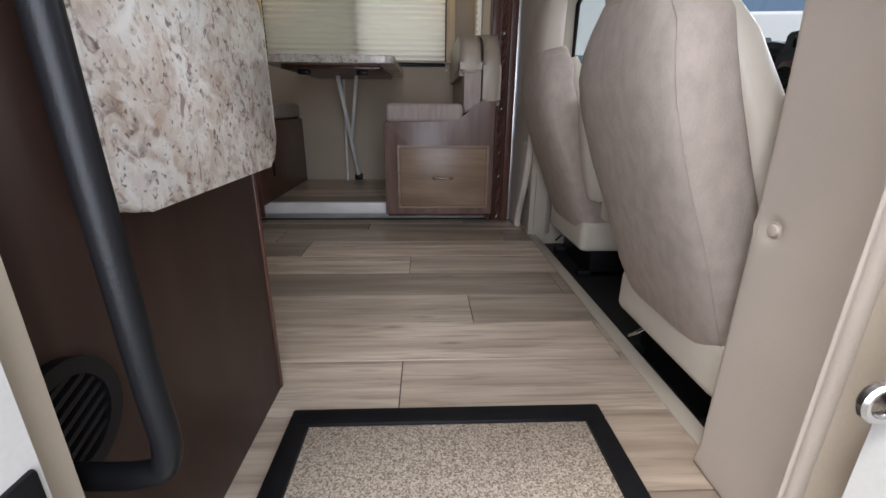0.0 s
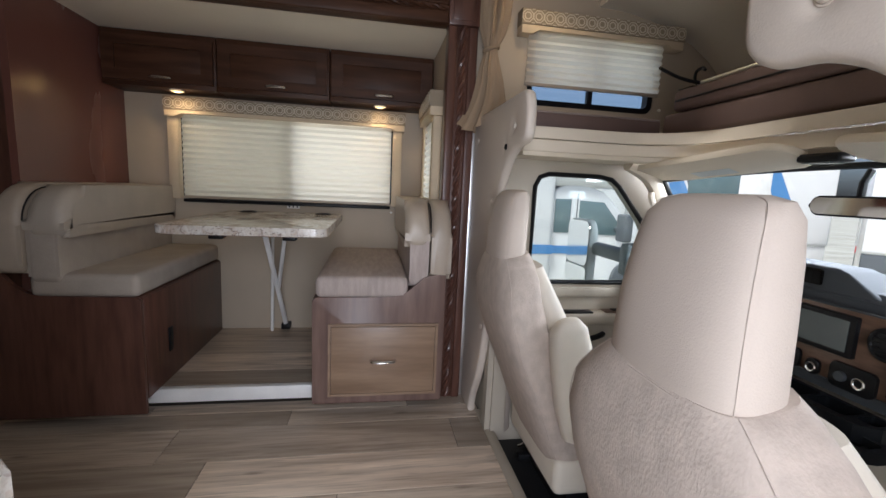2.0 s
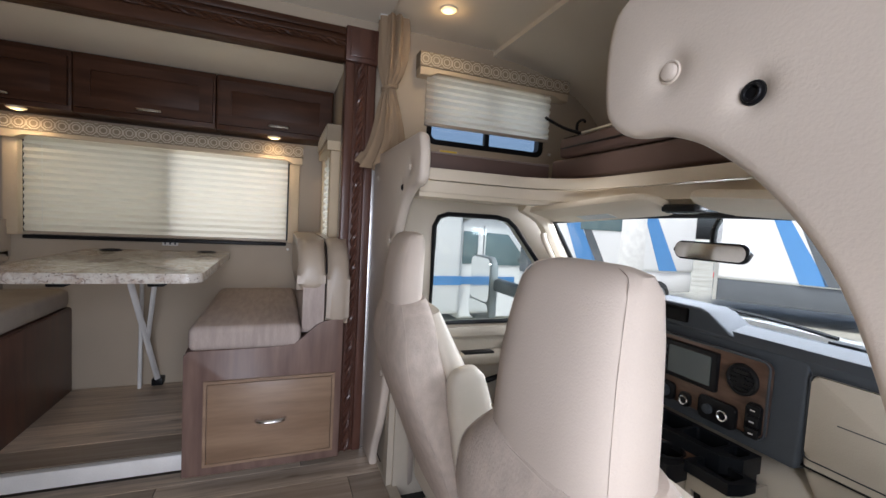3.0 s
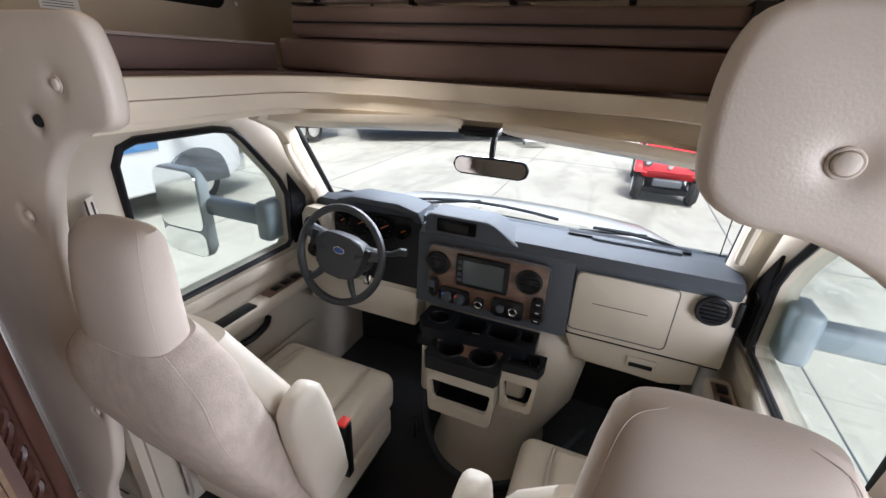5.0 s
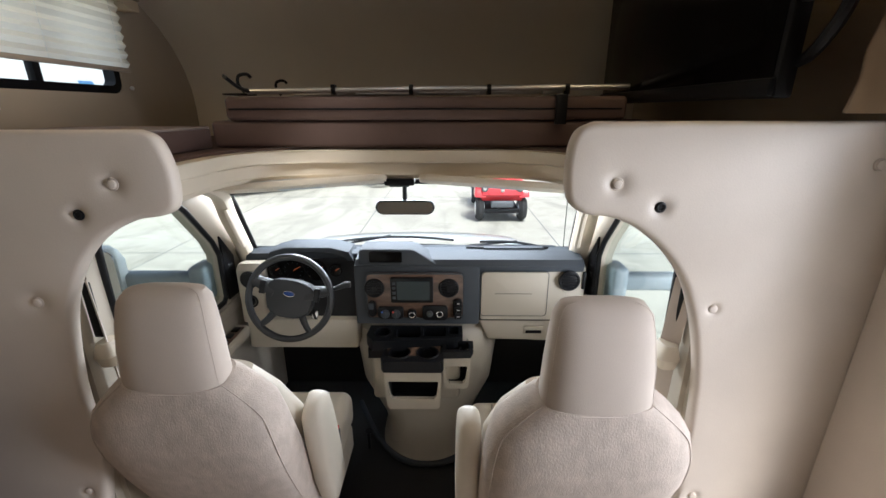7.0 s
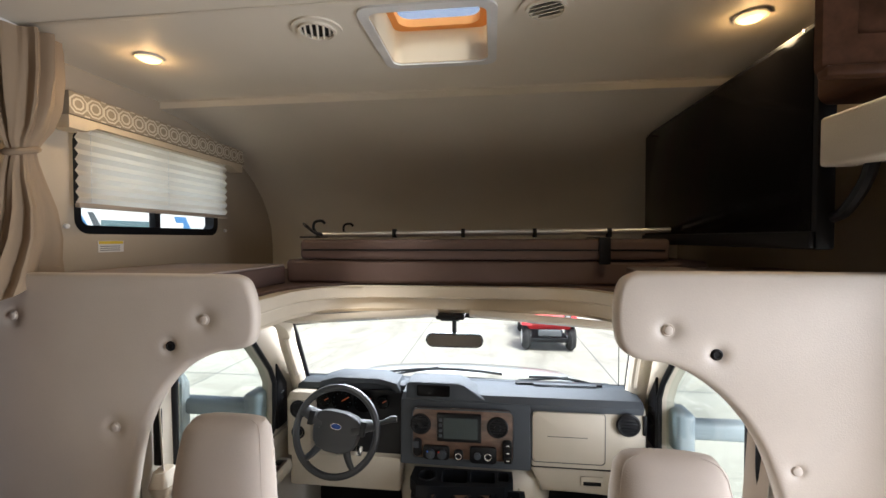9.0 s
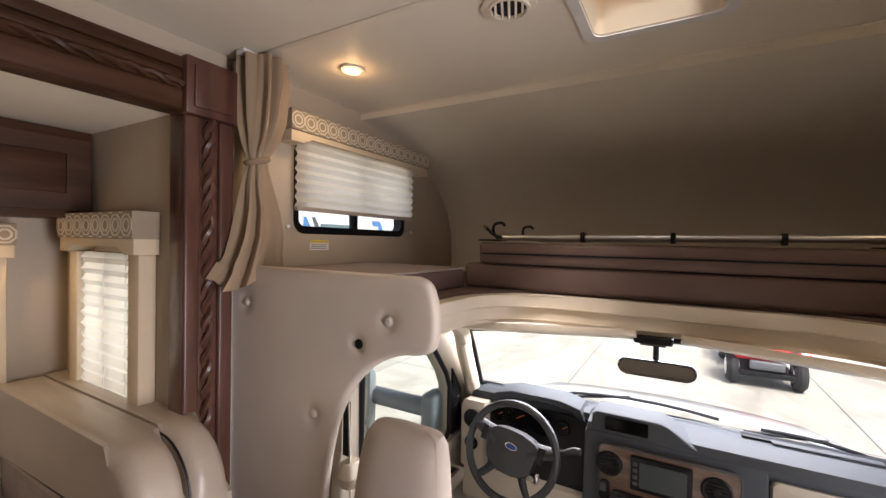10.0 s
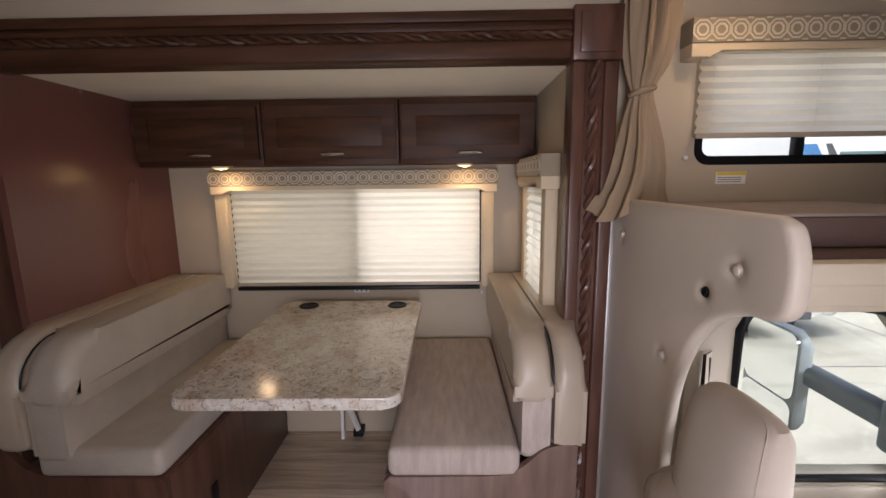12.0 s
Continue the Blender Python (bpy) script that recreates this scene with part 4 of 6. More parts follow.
def cab_shell():
    setting("cab_floor", box(0.665, 1.90, 0.64, 2.45, -0.09, -0.05), M_RUBBER, "black rubber cab floor", "floor")
    setting("cab_step_riser", box(0.655, 0.664, 0.75, 2.53, -0.09, -0.005), M_BLACK, "dark riser under the coach floor edge", "trim")
    setting("cab_firewall", box(1.86, 1.90, 0.64, 2.45, -0.05, 0.80), M_RUBBER, "dark footwell firewall", "wall")
    hole = [(0.80, 0.722), (1.35, 0.722), (1.372, 0.74), (1.375, 0.93), (1.34, 1.0), (1.20, 1.165), (1.16, 1.195), (1.10, 1.205), (0.86, 1.205), (0.82, 1.19), (0.80, 1.15)]
    wall = [(0.64, -0.09), (1.90, -0.09), (1.90, 0.72), (1.66, 0.80), (1.42, 1.13), (1.34, 1.30), (0.64, 1.36)]
    for name, y0, y1, s in (("cab_door_driver", 2.345, 2.40, -1), ("cab_door_passenger", 0.69, 0.745, 1)):
        root = setting(name, holed(wall, [hole], "y", y0, y1), M_CABPLASTIC, "cream moulded cab door with a black-edged window", "door")
        yi = y0 if s < 0 else y1
        rim = [Vector((x, yi + s * 0.002, z)) for x, z in hole]
        part("window_seal", tube(rim, 0.011, 8, closed=True), M_BLACK, root, "black rubber window seal")
        g = part("pane", prism(hole, "y", (y0 + y1) / 2 - 0.002, (y0 + y1) / 2 + 0.002), M_GLASS, root)
        g.visible_shadow = False
        a, b = sorted((yi, yi + s * 0.012))
        part("sail_panel", prism([(1.385, 0.72), (1.47, 0.72), (1.47, 0.90), (1.385, 1.01)], "y", a, b, 0.004), M_BLACK, root, "black mirror sail panel with vent slots")
        for k in range(3):
            part("slot", box(1.41, 1.445, a - 0.003 if s < 0 else b - 0.001, a + 0.001 if s < 0 else b + 0.003, 0.80 + k * 0.03, 0.815 + k * 0.03, 0.002), M_RUBBER, root)
        # armrest shelf and panel relief
        a, b = sorted((yi, yi + s * 0.075))
        part("armrest", box(0.82, 1.40, a, b, 0.535, 0.595, 0.022, 4), M_CABPLASTIC, root)
        a2, b2 = sorted((yi + s * 0.02, yi + s * 0.066))
        part("switch_plate", box(1.16, 1.36, a2, b2, 0.592, 0.600, 0.004), M_BURL, root, "walnut-look switch plate")
        for k in range(3):
            part("switch", box(1.20 + k * 0.055, 1.235 + k * 0.055, a2 + 0.008, b2 - 0.01, 0.600, 0.606, 0.002), M_BLACK, root)
        part("pull_cup", box(0.95, 1.10, a2, b2, 0.588, 0.598, 0.003), M_BLACK, root)
        a3, b3 = sorted((yi + s * 0.001, yi + s * 0.03))
        part("door_pull", tube(curve([(1.05, yi + s * 0.012, 0.44), (1.09, yi + s * 0.035, 0.455), (1.15, yi + s * 0.035, 0.47), (1.19, yi + s * 0.012, 0.475)], 4), 0.013, 8), M_BLACK, root, "black inner door handle")
        part("map_pocket", box(0.85, 1.45, a3, b3, 0.10, 0.32, 0.015, 3), M_CABPLASTIC, root)
        part("belt_line", box(0.66, 1.48, *sorted((yi, yi + s * 0.014)), 0.655, 0.70, 0.006), M_CABPLASTIC, root)


cab_shell()


def ws_point(u, v):
    """A place on the windscreen: u from -1 (passenger) to 1 (driver), v from 0 (bottom) to 1 (top)."""
    half = 0.745 - 0.055 * v
    bow = (1 - u * u) * (0.10 - 0.03 * v)
    return Vector((1.625 - 0.285 * v + bow, CY + u * half, 0.825 + 0.375 * v + (1 - u * u) * 0.035))


def windscreen():
    bm = bmesh.new()
    nu, nv = 16, 6
    grid = [[bm.verts.new(ws_point(-1 + 2 * i / nu, j / nv)) for i in range(nu + 1)] for j in range(nv + 1)]
    for j in range(nv):
        for i in range(nu):
            bm.faces.new((grid[j][i], grid[j][i + 1], grid[j + 1][i + 1], grid[j + 1][i]))
    root = thing("window_4", "wide curved cab windscreen with a black rim", "windscreen")
    root["kind"] = "structure"
    g = part("pane", bm, M_GLASS, root)
    g.visible_shadow = False
    edge = [ws_point(-1 + 2 * i / 16, 0) for i in range(17)] + [ws_point(1, j / 6) for j in range(1, 7)] + [ws_point(1 - 2 * i / 16, 1) for i in range(1, 17)] + [ws_point(-1, 1 - j / 6) for j in range(1, 6)]
    part("seal", tube(edge, 0.010, 8, closed=True), M_BLACK, root, "black rubber windscreen seal")
    for s in (1, -1):
        pts = curve([ws_point(s, 0) + Vector((-0.05, -s * -0.02, -0.04)), ws_point(s, 0.3) + Vector((-0.045, s * 0.025, 0.0)), ws_point(s, 0.7) + Vector((-0.045, s * 0.025, 0.0)), ws_point(s, 1.0) + Vector((-0.05, s * 0.02, 0.01)), ws_point(s, 1.0) + Vector((-0.16, s * 0.02, 0.07))], 5)
        ob = setting("a_pillar_trim", tube(pts, 0.045, 12, flat=0.75), M_HEADLINER, "cream moulded windscreen pillar trim", "trim")
        h = curve([ws_point(s, 0.35) + Vector((-0.095, -s * 0.005, 0.0)), ws_point(s, 0.45) + Vector((-0.115, -s * 0.015, 0)), ws_point(s, 0.75) + Vector((-0.115, -s * 0.015, 0)), ws_point(s, 0.85) + Vector((-0.095, -s * 0.005, 0.0))], 5)
        part("grab_handle", tube(h, 0.013, 8), M_HEADLINER, ob, "cream pillar grab handle")


windscreen()


def arch_outline(grow, x_back):
    """The U-shaped outline of the roof opening, from the passenger's rear end round the front."""
    y0, y1, xf, r = CY - 0.565 - grow, CY + 0.565 + grow, 1.285 + grow, 0.22 + grow
    pts = [(x_back, y0)]
    for i in range(9):
        a = radians(-90 + 90 * i / 8)
        pts.append((xf - r + r * math.cos(a), y0 + r + r * math.sin(a)))
    for i in range(9):
        a = radians(90 * i / 8)
        pts.append((xf - r + r * math.cos(a), y1 - r + r * math.sin(a)))
    return pts + [(x_back, y1)]


def u_band(grow0, grow1, z0, z1, x_back=0.655, bevel=0.0):
    return prism(arch_outline(grow0, x_back) + arch_outline(grow1, x_back)[::-1], "z", z0, z1, bevel)


setting("roof_opening_lip", join(u_band(0.0, 0.05, 1.325, 1.368, bevel=0.006), u_band(0.012, 0.06, 1.278, 1.322, bevel=0.006)), M_HEADLINER, "cream moulded lip round the cab roof opening", "trim")
setting("cab_headliner", prism(arch_outline(0.03, 0.66) + [(0.66, 2.40), (1.36, 2.40), (1.48, 1.95), (1.49, CY), (1.48, 1.14), (1.36, 0.69), (0.66, 0.69)], "z", 1.262, 1.283), M_HEADLINER, "cream cab headliner above the windscreen", "ceiling")
setting("bunk_floor", prism(arch_outline(0.06, 0.66) + [(0.66, 2.745), (2.13, 2.745), (2.13, 0.385), (0.66, 0.385)], "z", 1.335, 1.375), M_BUNK, "dark brown cab-over bunk board", "floor")
setting("cab_rear_corner", join(box(0.665, 0.70, 2.33, 2.745, -0.05, 1.334), box(0.665, 0.70, 0.385, 0.76, -0.05, 1.334)), M_CABPLASTIC, "cream cab corner post behind the door", "wall")


def bunk_cushion(label, parts):
    root = thing("bunk_cushion", label, "cushion", "cab-over bunk cushions")
    for nm, bm, mat in parts:
        part(nm, bm, mat, root)
    return root


bunk_cushion("brown bunk side cushion with a cloth top", [("body", box(0.67, 1.305, 2.25, 2.742, 1.377, 1.446, 0.006), M_BUNK), ("top_cloth", box(0.67, 1.305, 2.253, 2.74, 1.446, 1.454, 0.003), M_BUNKTOP)])
bunk_cushion("brown bunk side cushion with a cloth top", [("body", box(0.67, 1.30, 0.388, 0.90, 1.377, 1.444, 0.006), M_BUNK), ("top_cloth", box(0.67, 1.30, 0.39, 0.897, 1.444, 1.452, 0.003), M_BUNKTOP)])
bunk_cushion("brown front bunk cushion", [("body", box(1.312, 2.05, 0.60, 2.252, 1.377, 1.472, 0.016, 3), M_BUNK)])
bunk_cushion("folded brown bunk cushion with a welt seam", [("body", box(1.30, 1.95, 0.74, 2.185, 1.474, 1.556, 0.016, 3), M_BUNK), ("welt", box(1.295, 1.31, 0.76, 2.17, 1.510, 1.516, 0.002), M_BLACK)])


def bunk_ladder():
    root = thing("bunk_ladder", "folded aluminium bunk ladder with black clips lying on the cushions", "ladder")
    for dx, ya, yb in ((1.36, 2.12, 0.72), (1.72, 2.07, 0.86)):
        part("rail", tube([(dx, ya, 1.575), (dx, yb, 1.589)], 0.011, 12), M_ALU, root, "bright aluminium rail")
    for k in range(4):
        y = 1.80 - k * 0.285
        part("rung", tube([(1.36, y, 1.578), (1.72, y, 1.582)], 0.009, 8), M_ALU, root)
        part("clip", join(box(1.345, 1.376, y - 0.008, y + 0.008, 1.562, 1.598, 0.003)), M_BLACK, root, "black rung clip")
    for dx in (1.36, 1.72):
        part("hook", tube(curve([(dx, 2.13, 1.573), (dx, 2.15, 1.60), (dx, 2.145, 1.628), (dx, 2.115, 1.634), (dx, 2.10, 1.622)], 4), 0.006, 8), M_BLACK, root, "black hanging hook")
    part("end_plate", box(1.33, 1.44, 2.12, 2.20, 1.562, 1.568, 0.002), M_BLACK, root)
    part("end_arm", tube(curve([(1.37, 2.115, 1.578), (1.33, 2.112, 1.578), (1.26, 2.105, 1.585), (1.20, 2.10, 1.600), (1.165, 2.10, 1.612)], 4), 0.010, 8, flat=0.6), M_BLACK, root, "bent black end arm")
    part("strap", join(box(1.28, 1.52, 0.96, 1.0, 1.557, 1.562, 0.002), box(1.275, 1.29, 0.96, 1.0, 1.46, 1.56, 0.002)), M_BLACK, root, "dark strap")


bunk_ladder()


# ---- cab seats ----
def cab_seat(name_label, cy, dx, arm_side):
    root = thing("cab_seat", name_label, "seat", "cab bucket seats", at=(dx, cy, 0))
    rear = [(0.660, 0.20, 0.226, 0.16), (0.62, 0.28, 0.236, 0.17), (0.565, 0.42, 0.242, 0.17), (0.505, 0.56, 0.243, 0.17), (0.462, 0.68, 0.243, 0.165), (0.446, 0.76, 0.238, 0.155), (0.448, 0.82, 0.222, 0.145), (0.452, 0.86, 0.185, 0.135), (0.457, 0.89, 0.148, 0.125), (0.460, 0.905, 0.128, 0.115)]
    back = [((xr + th / 2, 0, z), hw, th / 2, -14) for xr, z, hw, th in rear]
    back.insert(0, ((0.745, 0, 0.190), 0.205, 0.06, -14))
    part("backrest", loft(back, 36), M_PLUSH, root, "plush-backed backrest with cream sides")
    head = [((0.512, 0, 0.885), 0.122, 0.050, -4), ((0.512, 0, 0.91), 0.124, 0.054, -4), ((0.515, 0, 0.99), 0.119, 0.053, -4), ((0.521, 0, 1.055), 0.112, 0.049, -4), ((0.527, 0, 1.102), 0.104, 0.042, -4), ((0.532, 0, 1.121), 0.090, 0.030, -4), ((0.535, 0, 1.128), 0.062, 0.016, -4)]
    part("headrest", loft(head, 36, power=3.0), M_SEATFAB, root, "twill headrest in one piece with the back")
    # seams of the cover, lying on the lofted surface
    def on_loft(sections, k, deg, power):
        cc, hy, hx, tilt = sections[k]
        ca, sa = math.cos(radians(deg)), math.sin(radians(deg))
        return Vector(cc) + Matrix.Rotation(radians(tilt), 3, "Y") @ Vector((hx * math.copysign(abs(ca) ** (2 / power), ca), hy * math.copysign(abs(sa) ** (2 / power), sa), 0))
    for d in (118, 242):
        part("seam", tube(curve([on_loft(back, k, d, 3.5) for k in range(1, len(back))], 4), 0.0014, 6), M_PLUSH, root)
        part("seam", tube(curve([on_loft(head, k, d, 3.0) for k in range(len(head))], 4), 0.0007, 6), M_SEATFAB, root)
    part("cross_seam", tube(curve([on_loft(head, 0, d, 3.0) + Vector((-0.001, 0, 0.002)) for d in range(95, 266, 17)], 3), 0.0018, 6), M_SEATFAB, root)
    part("front_bolster", loft([((0.80, 0, 0.30), 0.22, 0.06, -14), ((0.735, 0, 0.45), 0.235, 0.06, -14), ((0.65, 0, 0.68), 0.232, 0.055, -14), ((0.60, 0, 0.80), 0.20, 0.045, -14), ((0.585, 0, 0.87), 0.14, 0.035, -14)], 32), M_SEATVINYL, root, "cream front padding")
    cush = part("seat_cushion", join(box(0.73, 1.17, -0.245, 0.245, 0.215, 0.375, 0.045, 5)), M_SEATVINYL, root, "cream vinyl seat cushion")
    part("cushion_insert", box(0.76, 1.14, -0.15, 0.15, 0.30, 0.388, 0.03, 4), M_SEATVINYL, cush)
    for s in (1, -1):
        part("piping", tube(curve([(0.80, s * 0.155, 0.383), (1.0, s * 0.155, 0.385), (1.12, s * 0.15, 0.38), (1.165, s * 0.145, 0.33)], 4), 0.004, 6), M_SEATFAB, cush)
    part("skirt", box(0.668, 1.15, -0.238, 0.238, 0.085, 0.222, 0.028, 4), M_SEATVINYL, root, "cream plastic seat skirt")
    part("pedestal", box(0.74, 1.12, -0.19, 0.19, -0.048, 0.115, 0.01), M_BLACK, root, "black seat pedestal")
    for s in (1, -1):
        part("rail", box(0.69, 1.16, s * 0.17 - 0.02, s * 0.17 + 0.02, -0.049, -0.02, 0.004), M_BLACK, root)
    part("lever", tube(curve([(0.74, 0.12, 0.09), (0.70, 0.13, 0.05), (0.69, 0.16, 0.02)], 4), 0.006, 8), M_CHROME, root, "bent steel seat lever")
    a = arm_side
    arm = [((0.735, a * 0.272, 0.33), 0.026, 0.045, -14), ((0.725, a * 0.272, 0.345), 0.033, 0.062, -14), ((0.70, a * 0.272, 0.45), 0.035, 0.072, -14), ((0.665, a * 0.272, 0.62), 0.035, 0.068, -14), ((0.648, a * 0.272, 0.70), 0.033, 0.058, -14), ((0.642, a * 0.272, 0.728), 0.024, 0.038, -14), ((0.64, a * 0.272, 0.735), 0.014, 0.022, -14)]
    part("armrest", loft(arm, 20), M_SEATVINYL, root, "folded-up cream armrest")
    bk = part("buckle_stalk", box(0.80, 0.83, a * 0.262 - 0.018, a * 0.262 + 0.018, 0.26, 0.47, 0.006), M_BLACK, root, "black belt buckle")
    part("buckle_button", box(0.797, 0.833, a * 0.262 - 0.014, a * 0.262 + 0.014, 0.466, 0.476, 0.003), material("red_button_%s" % ("d" if a < 0 else "p"), (0.6, 0.03, 0.02), 0.4), bk, "red release button")
    return root


cab_seat("cream driver's bucket seat with a plush back and raised armrest", 2.03, 0.065, -1)
cab_seat("cream passenger bucket seat with a plush back and raised armrest", 1.05, 0.0, 1)


# ---- dashboard ----
M_RED_NEEDLE = material("orange_needle", (0.55, 0.12, 0.03), 0.5, bump=0)


def dashboard():
    root = thing("dashboard", "charcoal and cream van dashboard with walnut trim", "dashboard", at=(0, -0.006, 0.014))
    # charcoal top pad, running to the windscreen
    prof = [(1.39, 0.862), (1.41, 0.885), (1.50, 0.895), (1.66, 0.862), (1.66, 0.84), (1.41, 0.80)]
    top = prism(prof, "y", 0.80, 1.785, 0.006)
    part("driver_pad", prism([(1.47, 0.862), (1.48, 0.888), (1.52, 0.895), (1.66, 0.862), (1.66, 0.84), (1.48, 0.835)], "y", 1.787, 2.29, 0.006), M_DASHGREY, root, "charcoal pad behind the gauges")
    part("top_pad", top, M_DASHGREY, root, "charcoal grained top pad")
    part("cowl_pad", prism([(1.62, 0.845), (1.70, 0.84), (1.72, 0.852), (1.66, 0.868)], "y", 0.86, 2.23, 0.004), M_DASHGREY, root)
    # centre stack
    part("radio_tower", prism([(1.375, 0.595), (1.60, 0.56), (1.60, 0.86), (1.41, 0.868), (1.392, 0.86)], "y", 1.245, 1.79, 0.010, 3), M_DASHGREY, root, "charcoal centre tower")
    trim = part("walnut_trim", prism(rounded(1.317, 1.735, 0.628, 0.836, 0.02), "x", 1.366, 1.384, 0.004), M_BURL, root, "walnut-look trim plate")
    part("trim_edge", tube([Vector((1.367, y, z)) for y, z in rounded(1.317, 1.735, 0.628, 0.836, 0.02)], 0.0035, 6, closed=True), M_DASHGREY, trim)
    for y in (1.70, 1.381):
        v = part("air_vent", join(ring("x", (1.362, y, 0.772), 0.038, 0.006), disc("x", (1.360, y, 0.772), 0.036, 0.012, 28, 0.004)), M_BLACK, root, "round black air vent")
        for k in range(5):
            o = (k - 2) * 0.012
            h = math.sqrt(0.032 ** 2 - o * o)
            part("vane", box(1.355, 1.361, y - h, y + h, 0.772 + o - 0.002, 0.772 + o + 0.002), M_BLACK, v)
        part("hub", disc("x", (1.353, y, 0.772), 0.013, 0.008, 20, 0.002), M_BLACK, v)
    r = part("radio", prism(rounded(1.447, 1.63, 0.707, 0.822, 0.006, 3), "x", 1.352, 1.382, 0.004), M_BLACK, root, "black touch-screen radio")
    part("screen", prism(rounded(1.462, 1.602, 0.722, 0.808, 0.003, 2), "x", 1.3495, 1.3525), M_LCD, r, "grey unlit screen")
    for k in range(4):
        part("radio_button", box(1.349, 1.353, 1.608, 1.622, 0.725 + k * 0.022, 0.738 + k * 0.022, 0.001), M_DASHGREY, r)
    def cluster(y0, y1, z0, z1):
        return part("control_plate", prism(rounded(y0, y1, z0, z1, 0.014), "x", 1.356, 1.372, 0.003), M_BLACK, root, "black control plate")
    c = cluster(1.578, 1.69, 0.628, 0.685)
    for y in (1.656, 1.609):
        part("knob", join(disc("x", (1.340, y, 0.655), 0.019, 0.018, 24, 0.003), box(1.336, 1.342, y - 0.003, y + 0.003, 0.642, 0.668)), M_DASHGREY, c, "round heater knob")
        part("mark", disc("x", (1.3395, y + 0.012, 0.668), 0.004, 0.002, 10), material("knob_mark_%d" % (y * 1000), (0.05, 0.15, 0.6) if y > 1.63 else (0.6, 0.05, 0.03), 0.4), c)
    c = cluster(1.522, 1.56, 0.628, 0.672)
    part("socket_ring", ring("x", (1.353, 1.541, 0.648), 0.012, 0.0035), M_CHROME, c, "bright power socket ring")
    c = cluster(1.385, 1.495, 0.622, 0.690)
    part("socket_ring", ring("x", (1.353, 1.42, 0.652), 0.013, 0.004), M_CHROME, c, "bright power socket ring")
    part("knob", disc("x", (1.345, 1.463, 0.655), 0.014, 0.014, 20, 0.003), M_DASHGREY, c)
    c = cluster(1.323, 1.362, 0.634, 0.722)
    for k in range(3):
        part("rocker_switch", box(1.350, 1.358, 1.324, 1.356, 0.630 + k * 0.031, 0.656 + k * 0.031, 0.003), M_BLACK, c)
        part("legend", box(1.3493, 1.3505, 1.334, 1.346, 0.641 + k * 0.031, 0.644 + k * 0.031), M_WHITE, c)
    c = cluster(1.697, 1.729, 0.638, 0.712)
    part("rocker_switch", box(1.349, 1.357, 1.706, 1.729, 0.675, 0.703, 0.003), M_DASHGREY, c)
    # display hood above the stack
    part("display_hood", prism([(1.42, 0.865), (1.53, 0.865), (1.77, 0.865), (1.765, 0.925), (1.75, 0.935), (1.545, 0.935), (1.52, 0.925)], "x", 1.395, 1.52, 0.008, 3), M_DASHGREY, root, "charcoal display hood")
    part("display", prism(rounded(1.58, 1.72, 0.878, 0.925, 0.006, 3), "x", 1.388, 1.398, 0.003), M_SCREEN, root, "dark message display")
    part("display_window", prism(rounded(1.605, 1.69, 0.888, 0.915, 0.003, 2), "x", 1.3865, 1.3885), M_SCREEN, root)
    # cream side sections
    part("glovebox_panel", prism([(1.39, 0.61), (1.60, 0.58), (1.60, 0.85), (1.41, 0.862), (1.40, 0.855)], "y", 0.79, 1.244, 0.012, 3), M_CABPLASTIC, root, "cream passenger dash panel")
    part("upper_door", prism(rounded(0.955, 1.238, 0.632, 0.835, 0.015), "x", 1.386, 1.402, 0.006, 3), M_CABPLASTIC, root, "closed cream storage door")
    part("door_gap", tube([Vector((1.389, y, z)) for y, z in rounded(0.951, 1.242, 0.628, 0.839, 0.017)], 0.0016, 6, closed=True), M_DASHGREY, root, "dark gap round the storage door")
    part("panel_crease", box(1.3855, 1.388, 1.02, 1.18, 0.735, 0.7375), M_DASHGREY, root)
    part("lower_gap", box(1.388, 1.402, 0.80, 1.243, 0.6055, 0.6095), M_BLACK, root)
    gb = part("glovebox", prism([(1.20, 0.50), (1.25, 0.605), (0.84, 0.605), (0.84, 0.515), (0.93, 0.50)], "x", 1.40, 1.56, 0.012, 3), M_CABPLASTIC, root, "cream lower glovebox")
    part("latch", box(1.392, 1.402, 0.955, 1.045, 0.533, 0.575, 0.006), M_CABPLASTIC, gb, "recessed glovebox latch")
    part("latch_recess", box(1.3905, 1.393, 0.965, 1.035, 0.54, 0.555, 0.002), M_BLACK, gb)
    v = part("air_vent", join(ring("x", (1.385, 0.863, 0.798), 0.040, 0.007), disc("x", (1.382, 0.863, 0.798), 0.037, 0.02, 28, 0.004)), M_BLACK, root, "round black air vent")
    for k in range(5):
        o = (k - 2) * 0.013
        h = math.sqrt(0.034 ** 2 - o * o)
        part("vane", box(1.376, 1.383, 0.863 - h, 0.863 + h, 0.798 + o - 0.002, 0.798 + o + 0.002), M_BLACK, v)
    part("vent_side", box(1.39, 1.44, 0.79, 0.805, 0.755, 0.835, 0.004), M_BLACK, root)
    # driver's side
    part("driver_lower_panel", prism([(1.39, 0.465), (1.55, 0.47), (1.58, 0.62), (1.40, 0.60)], "y", 1.79, 2.29, 0.012, 3), M_CABPLASTIC, root, "cream knee panel")
    part("driver_end_panel", prism([(1.385, 0.595), (1.60, 0.58), (1.60, 0.85), (1.41, 0.865), (1.385, 0.84)], "y", 2.19, 2.30, 0.012, 3), M_CABPLASTIC, root, "cream end panel")
    part("instrument_panel", prism([(1.43, 0.60), (1.60, 0.58), (1.60, 0.86), (1.46, 0.87)], "y", 1.788, 2.192, 0.004), M_BLACK, root, "black instrument panel")
